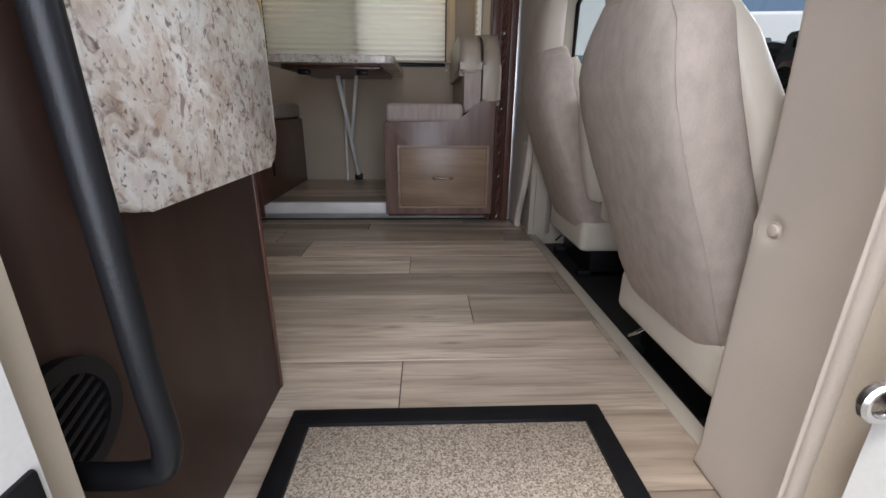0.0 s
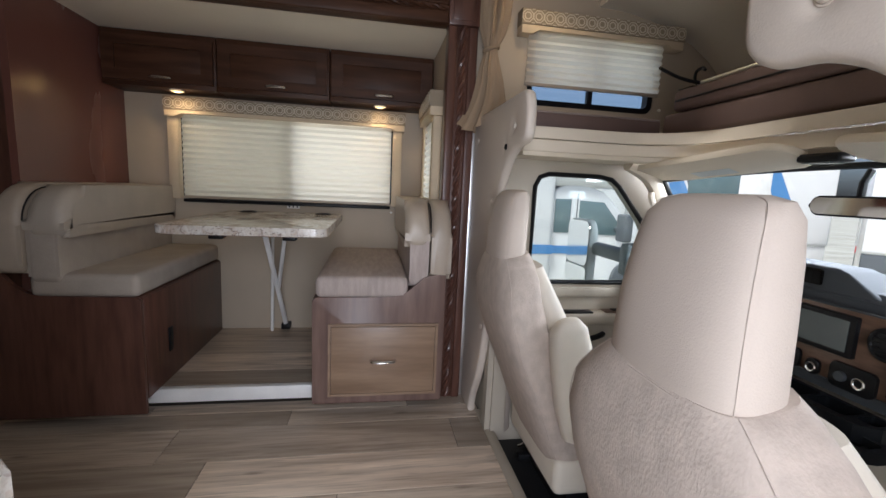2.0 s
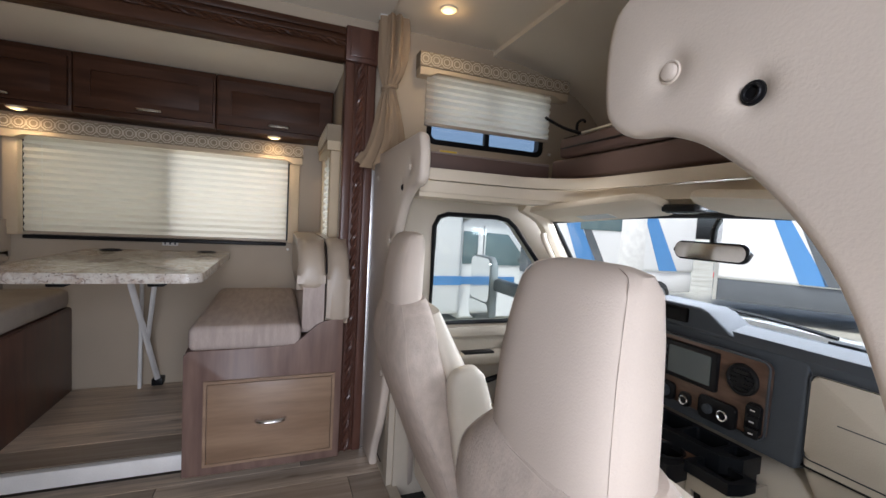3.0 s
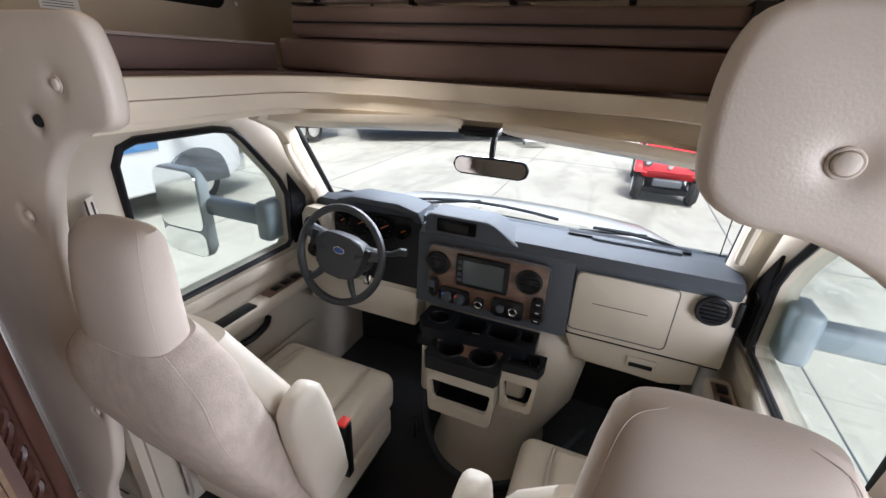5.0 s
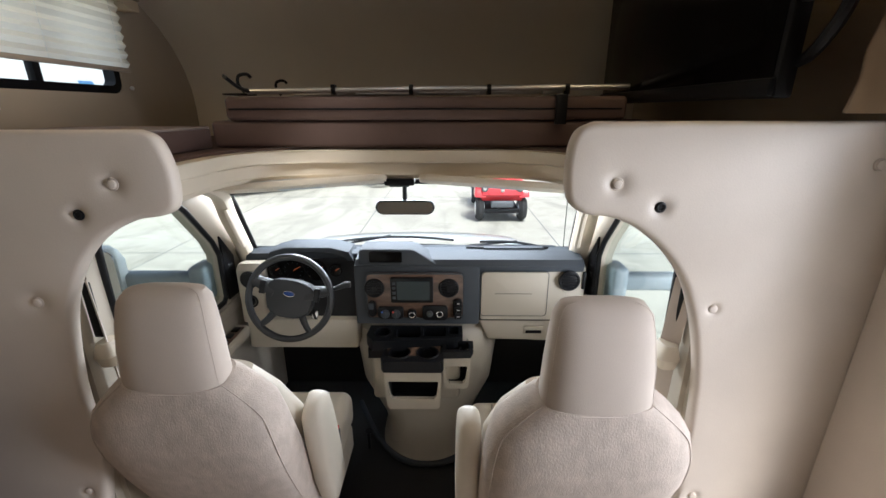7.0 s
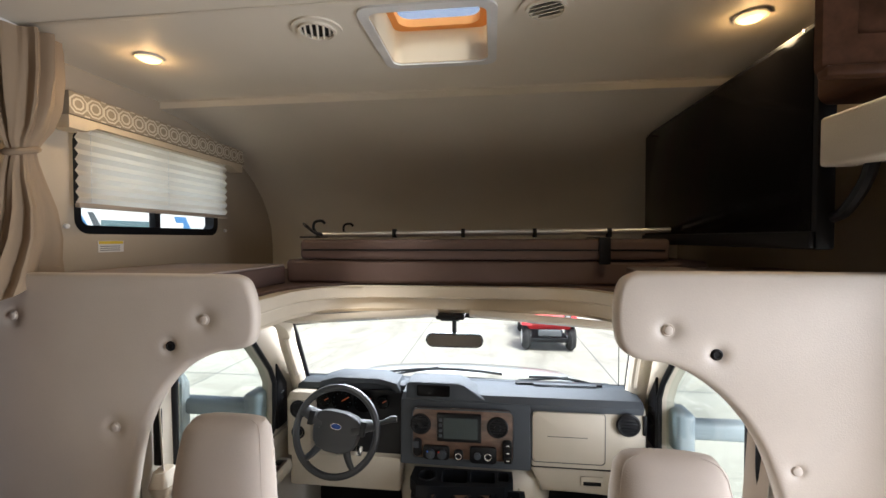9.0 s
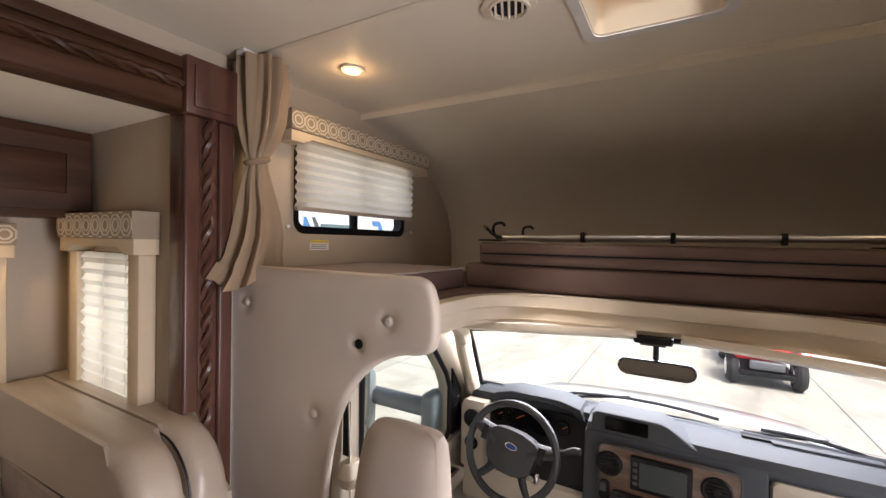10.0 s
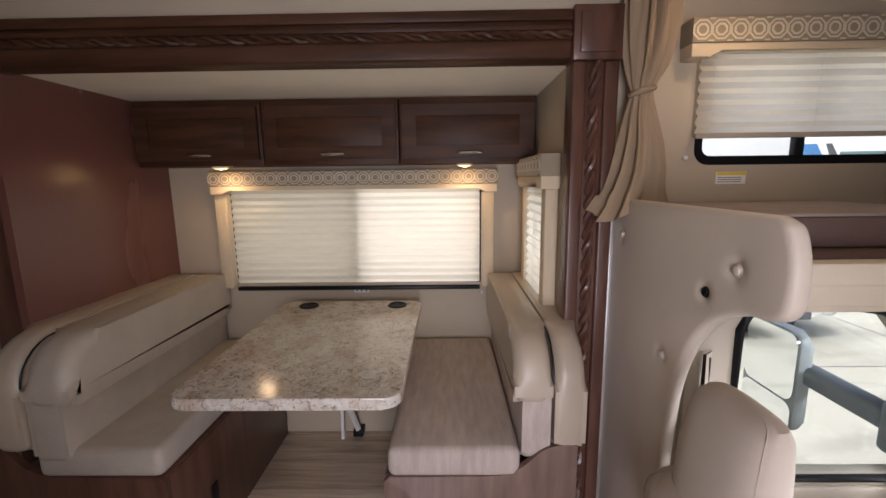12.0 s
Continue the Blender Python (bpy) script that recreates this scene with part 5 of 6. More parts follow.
    part("instrument_hood", prism([(1.80, 0.862), (1.82, 0.905), (1.90, 0.925), (2.10, 0.925), (2.17, 0.905), (2.185, 0.862), (2.16, 0.862), (2.15, 0.893), (2.09, 0.908), (1.91, 0.908), (1.845, 0.893), (1.83, 0.862)], "x", 1.45, 1.58, 0.006), M_DASHGREY, root, "charcoal hood over the gauges")
    for y, rr in ((2.065, 0.045), (1.965, 0.045), (1.88, 0.026), (2.145, 0.026)):
        gg = part("gauge", join(ring("x", (1.434, y, 0.825), rr, 0.003), disc("x", (1.432, y, 0.825), rr, 0.006, 28)), M_SCREEN, root, "round black gauge")
        part("needle", moved(box(-0.001, 0.001, -0.0015, 0.0015, 0.0, rr * 0.8), pose(1.4305, y, 0.825, 60, 0, 0)), M_RED_NEEDLE, gg)
        for k in range(9):
            a = radians(-40 + 260 * k / 8)
            part("tick", moved(box(-0.001, 0.001, -0.001, 0.001, rr * 0.75, rr * 0.92), pose(1.4305, y, 0.825, math.degrees(a) - 90, 0, 0)), M_LCD, gg)
    v = part("air_vent", join(ring("x", (1.382, 2.243, 0.80), 0.034, 0.006), disc("x", (1.380, 2.243, 0.80), 0.031, 0.015, 24, 0.003)), M_BLACK, root, "round black air vent")
    part("headlight_knob", join(ring("x", (1.378, 2.245, 0.70), 0.026, 0.004), disc("x", (1.362, 2.245, 0.70), 0.018, 0.022, 20, 0.003)), M_BLACK, root, "round black light switch")
    # defroster grille and passenger pad seam
    part("defroster", box(1.565, 1.60, 0.92, 1.30, 0.884, 0.892, 0.002), M_BLACK, root, "black defroster slot")
    part("grab_rail", box(1.53, 1.56, 0.95, 1.22, 0.892, 0.899, 0.003), M_DASHGREY, root)
    return root


dashboard()


def steering_wheel():
    c = Vector((1.24, 2.012, 0.795))
    root = thing("steering_wheel", "charcoal four-spoke steering wheel with a column stalk", "steering wheel")
    root.matrix_world = Matrix.Translation(c) @ Matrix.Rotation(radians(16), 4, "Y") @ Matrix.Rotation(radians(9), 4, "X") @ Matrix.Scale(0.89, 4)
    part("rim", ring("x", (0, 0, 0), 0.186, 0.0155, 48), M_WHEEL, root, "thick leather-grained rim")
    hub = part("hub", join(prism(smooth2([(-0.105, 0.050), (-0.06, 0.078), (0.06, 0.078), (0.105, 0.050), (0.095, -0.04), (0.06, -0.082), (-0.06, -0.082), (-0.095, -0.04), (-0.105, 0.050)], 4)[:-1], "x", -0.012, 0.05, 0.012, 4)), M_WHEEL, root, "charcoal airbag hub")
    part("badge", prism([(0.024 * math.cos(2 * math.pi * k / 24), 0.022 + 0.011 * math.sin(2 * math.pi * k / 24)) for k in range(24)], "x", -0.0165, -0.011, 0.001), material("badge_blue", (0.02, 0.05, 0.18), 0.25), hub, "small blue oval badge")
    part("badge_rim", tube([Vector((-0.0165, 0.025 * math.cos(2 * math.pi * k / 24), 0.022 + 0.012 * math.sin(2 * math.pi * k / 24))) for k in range(24)], 0.0013, 6, closed=True), M_CHROME, hub)
    for s in (1, -1):
        part("spoke", tube(curve([(0.012, s * 0.07, 0.03), (0.006, s * 0.12, 0.045), (0.0, s * 0.172, 0.06)], 4), [0.042, 0.041, 0.040, 0.038, 0.035, 0.033, 0.031, 0.029, 0.026], 12, flat=0.4), M_WHEEL, root)
        part("spoke", tube(curve([(0.012, s * 0.055, -0.06), (0.006, s * 0.085, -0.11), (0.0, s * 0.115, -0.142)], 4), [0.026, 0.025, 0.024, 0.023, 0.021, 0.02, 0.019, 0.017, 0.014], 10, flat=0.5), M_WHEEL, root)
        part("control_pad", box(-0.022, -0.004, s * 0.122 - 0.013, s * 0.122 + 0.013, 0.005, 0.066, 0.004), M_BLACK, root, "black button pad")
    part("column", tube([(0.03, 0, -0.005), (0.20, 0, -0.05)], 0.05, 16), M_WHEEL, root, "steering column shroud")
    part("stalk", tube([(0.06, 0.06, 0.0), (0.05, 0.13, 0.03), (0.05, 0.17, 0.035)], [0.009, 0.011, 0.014], 10), M_BLACK, root, "black indicator stalk")
    part("gear_lever", tube([(0.07, -0.05, 0.03), (0.04, -0.19, 0.07), (0.03, -0.23, 0.095), (0.03, -0.255, 0.10)], [0.009, 0.010, 0.015, 0.014], 10), M_WHEEL, root, "column gear lever")
    part("ignition_key", box(0.08, 0.095, -0.115, -0.085, -0.10, -0.055, 0.004), M_CHROME, root)


steering_wheel()


M_TRAY = material("near_black_tray_plastic", (0.008, 0.009, 0.011), 0.36, spec=0.3, fine=400, bump=0.1)


def console():
    root = thing("centre_console", "cream engine cover console with cup holders and bins", "console")
    cover = [((1.51, 1.475, -0.045), 0.225, 0.262, 0), ((1.515, 1.475, -0.02), 0.205, 0.250, 0), ((1.515, 1.475, 0.05), 0.198, 0.238, 0), ((1.52, 1.475, 0.12), 0.215, 0.215, 0), ((1.535, 1.478, 0.19), 0.265, 0.200, 0), ((1.545, 1.48, 0.27), 0.312, 0.195, 0), ((1.55, 1.48, 0.46), 0.335, 0.20, 0), ((1.56, 1.48, 0.55), 0.325, 0.195, 0), ((1.57, 1.48, 0.585), 0.29, 0.17, 0), ((1.58, 1.48, 0.60), 0.24, 0.14, 0)]
    part("engine_cover", loft(cover, 48, power=2.6), M_CABPLASTIC, root, "cream moulded engine cover")
    part("floor_seal", tube(curve([(1.66, 1.86, -0.036), (1.52, 1.79, -0.036), (1.40, 1.725, -0.036), (1.30, 1.645, -0.036), (1.245, 1.56, -0.036), (1.23, 1.475, -0.036), (1.245, 1.39, -0.036), (1.30, 1.305, -0.036), (1.40, 1.225, -0.036), (1.52, 1.16, -0.036), (1.66, 1.09, -0.036)], 6), 0.014, 8), M_DASHGREY, root, "black rubber floor seal")
    circ = lambda x, y, r, n=24: [(x + r * math.cos(2 * math.pi * k / n), y + r * math.sin(2 * math.pi * k / n)) for k in range(n)]
    put = lambda nm, bm, mat, parent, label="": part(nm, moved(bm, pose(0.09, 0, -0.032)), mat, parent, label)
    # upper tray
    tray = put("tray", holed([(1.150, 1.69), (1.150, 1.60), (1.175, 1.35), (1.215, 1.315), (1.285, 1.315), (1.285, 1.72), (1.20, 1.725)], [rounded(1.185, 1.272, 1.495, 1.60, 0.012), rounded(1.195, 1.272, 1.385, 1.485, 0.012), rounded(1.215, 1.272, 1.33, 1.375, 0.010), circ(1.225, 1.66, 0.036)], "z", 0.585, 0.632), M_TRAY, root, "charcoal open tray")
    put("tray_well", join(box(1.16, 1.28, 1.32, 1.715, 0.545, 0.552), box(1.16, 1.168, 1.33, 1.71, 0.552, 0.586), box(1.274, 1.281, 1.32, 1.715, 0.552, 0.586), box(1.168, 1.274, 1.32, 1.328, 0.552, 0.586), box(1.168, 1.274, 1.708, 1.715, 0.552, 0.586)), M_BLACK, tray, "black tray well")
    put("cup_ring", ring("z", (1.225, 1.66, 0.632), 0.037, 0.003), M_BLACK, tray)
    put("tray_pedestal", box(1.168, 1.32, 1.325, 1.705, 0.33, 0.546, 0.02, 3), M_CABPLASTIC, root)

    def bin_unit(nm, y0, y1, z0, z1, x0, x1, oz0, oz1):
        front = [(y0 + 0.016, z0), (y1 - 0.016, z0), (y1 - 0.006, z0 + 0.012), (y1, z0 + 0.09), (y1, z1), (y0, z1), (y0, z0 + 0.09), (y0 + 0.006, z0 + 0.012)]
        mouth = [(y0 + 0.030, oz0), (y1 - 0.030, oz0), (y1 - 0.020, oz0 + 0.012), (y1 - 0.011, oz1 - 0.006), (y1 - 0.017, oz1), (y0 + 0.017, oz1), (y0 + 0.011, oz1 - 0.006), (y0 + 0.020, oz0 + 0.012)]
        body = put(nm, holed(front, [mouth], "x", x0, x0 + 0.018), M_CABPLASTIC, root, "cream bin with an open front")
        put("bin_wall", join(box(x0 + 0.017, x1, y0 + 0.001, y0 + 0.010, z0 + 0.06, z1 - 0.001), box(x0 + 0.017, x1, y1 - 0.010, y1 - 0.001, z0 + 0.06, z1 - 0.001), box(x0 + 0.017, x1, y0 + 0.017, y1 - 0.017, z0 + 0.001, z0 + 0.012)), M_CABPLASTIC, body)
        put("bin_lining", join(box(x0 + 0.09, x0 + 0.095, y0 + 0.0105, y1 - 0.0105, z0 + 0.0125, z1 - 0.002), box(x0 + 0.019, x0 + 0.09, y0 + 0.0105, y0 + 0.014, z0 + 0.0125, z1 - 0.002), box(x0 + 0.019, x0 + 0.09, y1 - 0.014, y1 - 0.0105, z0 + 0.0125, z1 - 0.002), box(x0 + 0.019, x0 + 0.09, y0 + 0.014, y1 - 0.014, z0 + 0.0125, z0 + 0.016)), M_BLACK, body, "black bin lining")
        return body
    bin_unit("cup_bin", 1.405, 1.635, 0.355, 0.545, 1.075, 1.24, 0.405, 0.490)
    holes = [circ(1.122, 1.578, 0.0445), circ(1.122, 1.462, 0.0445)]
    arc = lambda y, a0, a1: [(1.122 + 0.0485 * math.cos(radians(a0 + (a1 - a0) * k / 16)), y + 0.0485 * math.sin(radians(a0 + (a1 - a0) * k / 16))) for k in range(17)]
    plate = put("cup_plate", holed([(1.055, 1.635), (1.055, 1.405), (1.075, 1.395), (1.165, 1.40), (1.175, 1.645), (1.075, 1.648)], holes, "z", 0.546, 0.596), M_TRAY, root, "charcoal cup holder block")
    put("walnut_inlay", holed(arc(1.578, -118, 85) + [(1.1735, 1.634), (1.1735, 1.408)] + arc(1.462, -85, 118), [], "z", 0.5965, 0.599), M_BURL, plate, "walnut-look inlay")
    for y in (1.578, 1.462):
        put("cup_ring", ring("z", (1.122, y, 0.597), 0.0455, 0.0035), M_BLACK, plate)
        put("cup_sleeve", holed(circ(1.122, y, 0.046), [circ(1.122, y, 0.0435)], "z", 0.515, 0.5955), M_BLACK, plate, "deep black cup sleeve")
        put("cup_floor", disc("z", (1.122, y, 0.514), 0.045, 0.003), M_BLACK, plate)
    bin_unit("side_bin", 1.285, 1.40, 0.42, 0.575, 1.125, 1.27, 0.445, 0.53)
    put("side_tray", holed([(1.11, 1.40), (1.115, 1.285), (1.15, 1.272), (1.20, 1.272), (1.20, 1.40)], [rounded(1.13, 1.19, 1.29, 1.385, 0.012)], "z", 0.576, 0.606), M_TRAY, root, "charcoal side tray")
    part("floor_lever", tube([(1.33, 1.755, -0.04), (1.32, 1.752, 0.06), (1.315, 1.75, 0.075)], [0.008, 0.010, 0.016], 10), M_BLACK, root, "short black floor lever")


console()


# ---- roof of the cab: mirror, visors, lamp ----
M_LABEL = material("pale_label", (0.52, 0.55, 0.56), 0.5, bump=0)


def cab_roof_things():
    m = thing("rear_view_mirror", "dark-framed interior rear-view mirror on a stalk", "mirror")
    part("housing", prism(rounded(1.435, 1.682, 1.092, 1.152, 0.027), "x", 1.432, 1.452, 0.008, 3), M_BLACK, m)
    part("mirror_face", prism(rounded(1.442, 1.675, 1.0975, 1.1465, 0.023), "x", 1.4295, 1.4325), M_MIRROR, m, "reflective mirror face")
    part("stalk", tube([(1.452, 1.56, 1.13), (1.455, 1.56, 1.19), (1.475, 1.56, 1.225)], 0.010, 8), M_BLACK, m)
    for y0, y1 in ((1.61, 2.27), (0.83, 1.485)):
        v = thing("sun_visor", "cream sun visor folded up against the headliner", "visor", "sun visors")
        out = 1 if y0 > 1.5 else -1
        at = pose(1.285, (y0 + y1) / 2, 1.243, -4 * out, 14, 0)
        h = (y1 - y0) / 2
        part("pad", moved(prism(rounded(-0.085, 0.085, -h, h, 0.05), "z", -0.011, 0.011, 0.008, 3), at), M_HEADLINER, v)
        part("label", moved(box(0.015, 0.062, -0.08, 0.09, -0.0128, -0.0112), at), M_LABEL, v, "pale grey-blue warning label")
        part("pivot", moved(tube([(0.03, out * (h - 0.03), 0.008), (0.03, out * (h - 0.03), 0.03)], 0.010, 8), at), M_HEADLINER, v)
    l = thing("map_lamp", "small dark overhead map lamp, switched off", "lamp")
    part("housing", box(1.285, 1.345, 1.505, 1.62, 1.238, 1.262, 0.008, 3), M_BLACK, l)
    part("lens", box(1.283, 1.335, 1.525, 1.60, 1.234, 1.240, 0.003), M_LCD, l)
    for s, y in ((1, 2.335), (-1, 0.755)):
        b = thing("seat_belt", "cream shoulder belt with its guide on the door pillar", "belt", "cab seat belts")
        part("webbing", tube([(0.71, y - s * 0.02, 1.10), (0.705, y - s * 0.035, 0.90), (0.73, y - s * 0.03, 0.40), (0.74, y - s * 0.02, 0.02)], 0.024, 8, flat=0.12), M_SEATFAB, b, "woven belt webbing")
        part("guide", loft([((0.705, y - s * 0.04, 0.855), 0.022, 0.030, 0), ((0.70, y - s * 0.045, 0.89), 0.03, 0.04, 0), ((0.70, y - s * 0.04, 0.925), 0.018, 0.026, 0)], 20), M_HEADLINER, b, "cream belt guide")
        part("bolt", disc("y", (0.70, y - s * 0.08, 0.862), 0.012, 0.012, 16, 0.003), M_CHROME, b)
        part("slot", box(0.702, 0.712, y - s * 0.018 - 0.012, y - s * 0.018 + 0.012, 0.93, 1.09, 0.004), M_BLACK, b, "black height slide")


cab_roof_things()


def door_mirror(s, yin):
    root = thing("door_mirror", "large grey-armed tow mirror outside the cab door", "mirror", "door mirrors")
    y0, y1 = (yin + s * 0.34, yin + s * 0.60)
    a, b = sorted((y0, y1))
    part("housing", prism(rounded(a, b, 0.60, 0.985, 0.05), "x", 1.29, 1.335, 0.014, 3), M_MIRRORCASE, root, "grey-white mirror housing")
    part("mirror_face", prism(rounded(a + 0.007, b - 0.007, 0.725, 0.977, 0.040), "x", 1.284, 1.2895), M_MIRROR, root, "upper mirror glass")
    part("spot_mirror", prism(rounded(a + 0.007, b - 0.007, 0.607, 0.717, 0.034), "x", 1.284, 1.2895), M_MIRROR, root, "lower wide-angle glass")
    lo, hi = sorted((yin + s * 0.02, y0 + s * 0.06))
    part("arm", box(1.31, 1.38, lo, hi, 0.795, 0.865, 0.02, 3), M_DOORMIRROR, root, "broad grey mirror arm")
    lo, hi = sorted((yin + s * 0.005, yin + s * 0.075))
    part("mount", box(1.30, 1.42, lo, hi, 0.74, 0.90, 0.02, 3), M_DOORMIRROR, root)


M_MIRRORCASE = material("pale_mirror_case", (0.50, 0.53, 0.53), 0.45, fine=300, bump=0.05)
M_DOORMIRROR = material("grey_mirror_plastic", (0.24, 0.27, 0.29), 0.5, fine=300, bump=0.1)
door_mirror(1, 2.375)
door_mirror(-1, 0.715)

# ---- outside: bonnet, wipers ----
M_PAINT = material("white_gloss_paint", (0.80, 0.80, 0.79), 0.25, scale=1.5, vary=0.02, fine=60, bump=0.0, coat=0.5)
bon = bmesh.new()
rows = []
for i in range(9):
    v = i / 8
    row = []
    for j in range(13):
        u = -1 + 2 * j / 12
        row.append(bon.verts.new((1.66 + 0.10 * (1 - u * u) + v * 0.75, CY + u * (0.80 - 0.08 * v), 0.85 + 0.03 * (1 - u * u) - 0.05 * v - 0.16 * v * v - (0.10 * max(0, abs(u) - 0.75) / 0.25))))
    rows.append(row)
for a, b in zip(rows, rows[1:]):
    for j in range(12):
        bon.faces.new((a[j], a[j + 1], b[j + 1], b[j]))
bmesh.ops.solidify(bon, geom=bon.faces[:], thickness=0.02)
tagged(link_mesh("bonnet", bon, M_PAINT), "glossy white van bonnet below the windscreen", "bonnet")
for y0, y1 in ((1.98, 1.35), (1.22, 0.86)):
    w = thing("wiper", "black windscreen wiper at rest on the glass", "wiper", "windscreen wipers")
    def on_glass(y, v, off):
        return ws_point((y - CY) / 0.74, v) + Vector((0.03, 0, off))
    part("blade", tube([on_glass(y0 + (y1 - y0) * k / 6, 0.045 + 0.05 * math.sin(math.pi * k / 6), 0.012) for k in range(7)], 0.007, 6), M_BLACK, w)
    part("arm", tube([on_glass(y0 + 0.05, -0.03, 0.01), on_glass((y0 + y1) / 2, 0.09, 0.02)], 0.006, 6), M_BLACK, w)
an = thing("aerial", "thin black whip aerial beside the bonnet", "aerial")
part("mast", tube([(1.72, 0.80, 0.80), (1.72, 0.80, 1.55)], 0.0022, 6), M_BLACK, an)
part("base", disc("z", (1.72, 0.80, 0.78), 0.02, 0.02, 16, 0.004), M_BLACK, an)

# ---- entry door frame, side padding ----
M_DOORFRAME = material("off_white_door_frame", (0.55, 0.53, 0.49), 0.5, fine=200, bump=0.03)
setting("entry_door_frame", holed(rounded(-0.245, 0.44, -0.31, 1.81, 0.05), [rounded(-0.19, 0.385, -0.28, 1.755, 0.04)], "y", 0.285, 0.335), M_DOORFRAME, "white aluminium entry door frame", "door frame")
lt = thing("door_latch", "black door latch on the entry frame", "latch")
part("plate", box(-0.193, -0.186, 0.29, 0.33, 0.36, 0.45, 0.003), M_BLACK, lt)
part("bolt", disc("x", (-0.188, 0.31, 0.40), 0.008, 0.008, 14, 0.002), M_CHROME, lt)
rg = thing("striker_ring", "bright steel door striker ring", "striker")
part("ring", ring("y", (0.372, 0.325, 0.492), 0.013, 0.004, 20), M_CHROME, rg)
part("stem", box(0.375, 0.388, 0.315, 0.335, 0.484, 0.500, 0.003), M_CHROME, rg)
sp = setting("side_padding", prism(rounded(0.42, 0.60, 0.02, 1.46, 0.02), "y", YP + 0.001, YP + 0.03, 0.012, 4), M_PARTITION, "padded beige vinyl panel beside the entry", "partition")
for z in (0.55, 1.2):
    part("button", disc("y", (0.50, YP + 0.028, z), 0.0105, 0.008, 20, 0.003), M_PARTITION, sp, "covered upholstery button")


def fire_extinguisher():
    root = thing("fire_extinguisher", "small white fire extinguisher on the entry side wall", "extinguisher")
    x, y = 0.555, 0.450
    part("cylinder", tube([(x, y, 0.16), (x, y, 0.17), (x, y, 0.39), (x, y, 0.415), (x, y, 0.43)], [0.030, 0.036, 0.036, 0.028, 0.013], 20), M_WHITE, root, "white painted cylinder")
    part("valve", box(x - 0.014, x + 0.014, y - 0.014, y + 0.014, 0.428, 0.462, 0.004), M_CHROME, root)
    part("lever", tube([(x, y, 0.46), (x - 0.03, y + 0.012, 0.485), (x - 0.055, y + 0.02, 0.48)], 0.008, 8, flat=0.5), M_BLACK, root, "black squeeze lever")
    part("lever", tube([(x, y, 0.448), (x - 0.05, y + 0.015, 0.45)], 0.007, 8, flat=0.5), M_BLACK, root)
    part("gauge", disc("y", (x, y + 0.014, 0.447), 0.012, 0.008, 16, 0.002), M_CHROME, root)
    part("bracket", box(x - 0.03, x + 0.03, YP + 0.031, y - 0.030, 0.22, 0.34, 0.003), M_BLACK, root)
    part("pin_tag", box(x - 0.012, x - 0.004, y + 0.016, y + 0.020, 0.40, 0.44, 0.001), material("yellow_tag", (0.6, 0.45, 0.05), 0.6), root)


fire_extinguisher()


# ---- curtains ----
def tied_curtain(cx, cy, label, flip=1, drop=1.0):
    root = thing("tied_curtain", label, "curtain", "tied cab curtains")
    zs = [(2.105, 0.058, 0.078, 0.020, 0.000), (2.08, 0.058, 0.078, 0.022, 0.002), (2.00, 0.058, 0.074, 0.024, 0.004), (1.92, 0.056, 0.064, 0.021, 0.004), (1.86, 0.048, 0.048, 0.014, 0.002), (1.82, 0.038, 0.030, 0.006, -0.004), (1.795, 0.029, 0.023, 0.003, -0.006)]
    lo = [(1.795, 0.029, 0.023, 0.003, -0.006), (1.77, 0.032, 0.025, 0.005, -0.006), (1.72, 0.043, 0.030, 0.009, -0.004), (1.64, 0.056, 0.050, 0.017, 0.0), (1.56, 0.070, 0.056, 0.021, 0.0), (1.50, 0.080, 0.052, 0.024, -0.008), (1.45, 0.102, 0.056, 0.028, -0.018), (1.42, 0.116, 0.058, 0.030, -0.024)]
    lo = [(1.795 - (1.795 - z) * drop, *rest) for z, *rest in lo]
    rnd = random.Random(11)
    phase = [rnd.uniform(0, 6.28) for _ in range(3)]
    for nm, rows in (("upper_drape", zs), ("lower_drape", lo)):
        bm = bmesh.new()
        rings = []
        fine = []
        for (a, b) in zip(rows, rows[1:]):
            for k in range(3):
                fine.append(tuple(p + (q - p) * k / 3 for p, q in zip(a, b)))
        fine.append(rows[-1])
        for z, hx, hy, amp, off in fine:
            vs = []
            for k in range(96):
                t = 2 * math.pi * k / 96
                w = amp * (0.62 * math.sin(9 * t + phase[0] + 2.2 * z) + 0.38 * math.sin(14 * t + phase[1] - 3 * z))
                zz = z + (0.018 * math.sin(3 * t + phase[2]) if z < 1.47 else 0)
                vs.append(bm.verts.new((cx + off + (hx + w) * math.cos(t), cy + flip * (hy + w * 0.8) * math.sin(t), zz)))
            rings.append(vs)
        for a, b in zip(rings, rings[1:]):
            for k in range(96):
                bm.faces.new((a[k], a[(k + 1) % 96], b[(k + 1) % 96], b[k]))
        part(nm, bm, M_CURTAIN, root, "gathered beige cloth")
    part("tie_band", tube([(cx - 0.006 + 0.033 * math.cos(a * math.pi / 10), cy + 0.028 * math.sin(a * math.pi / 10), 1.795 + 0.010 * math.cos(a * math.pi / 10)) for a in range(20)], 0.009, 8, closed=True), M_CURTAIN, root, "matching cloth tie band")
    part("track_end", box(cx - 0.07, cx + 0.07, cy - 0.02, cy + 0.02, 2.104, 2.119, 0.003), M_WHITE, root)
    return root


tied_curtain(0.652, 2.648, "beige cloth curtain gathered in a tie beside the bunk")
tied_curtain(0.505, 0.575, "beige cloth curtain gathered in a tie by the entry side", -1, 0.78)


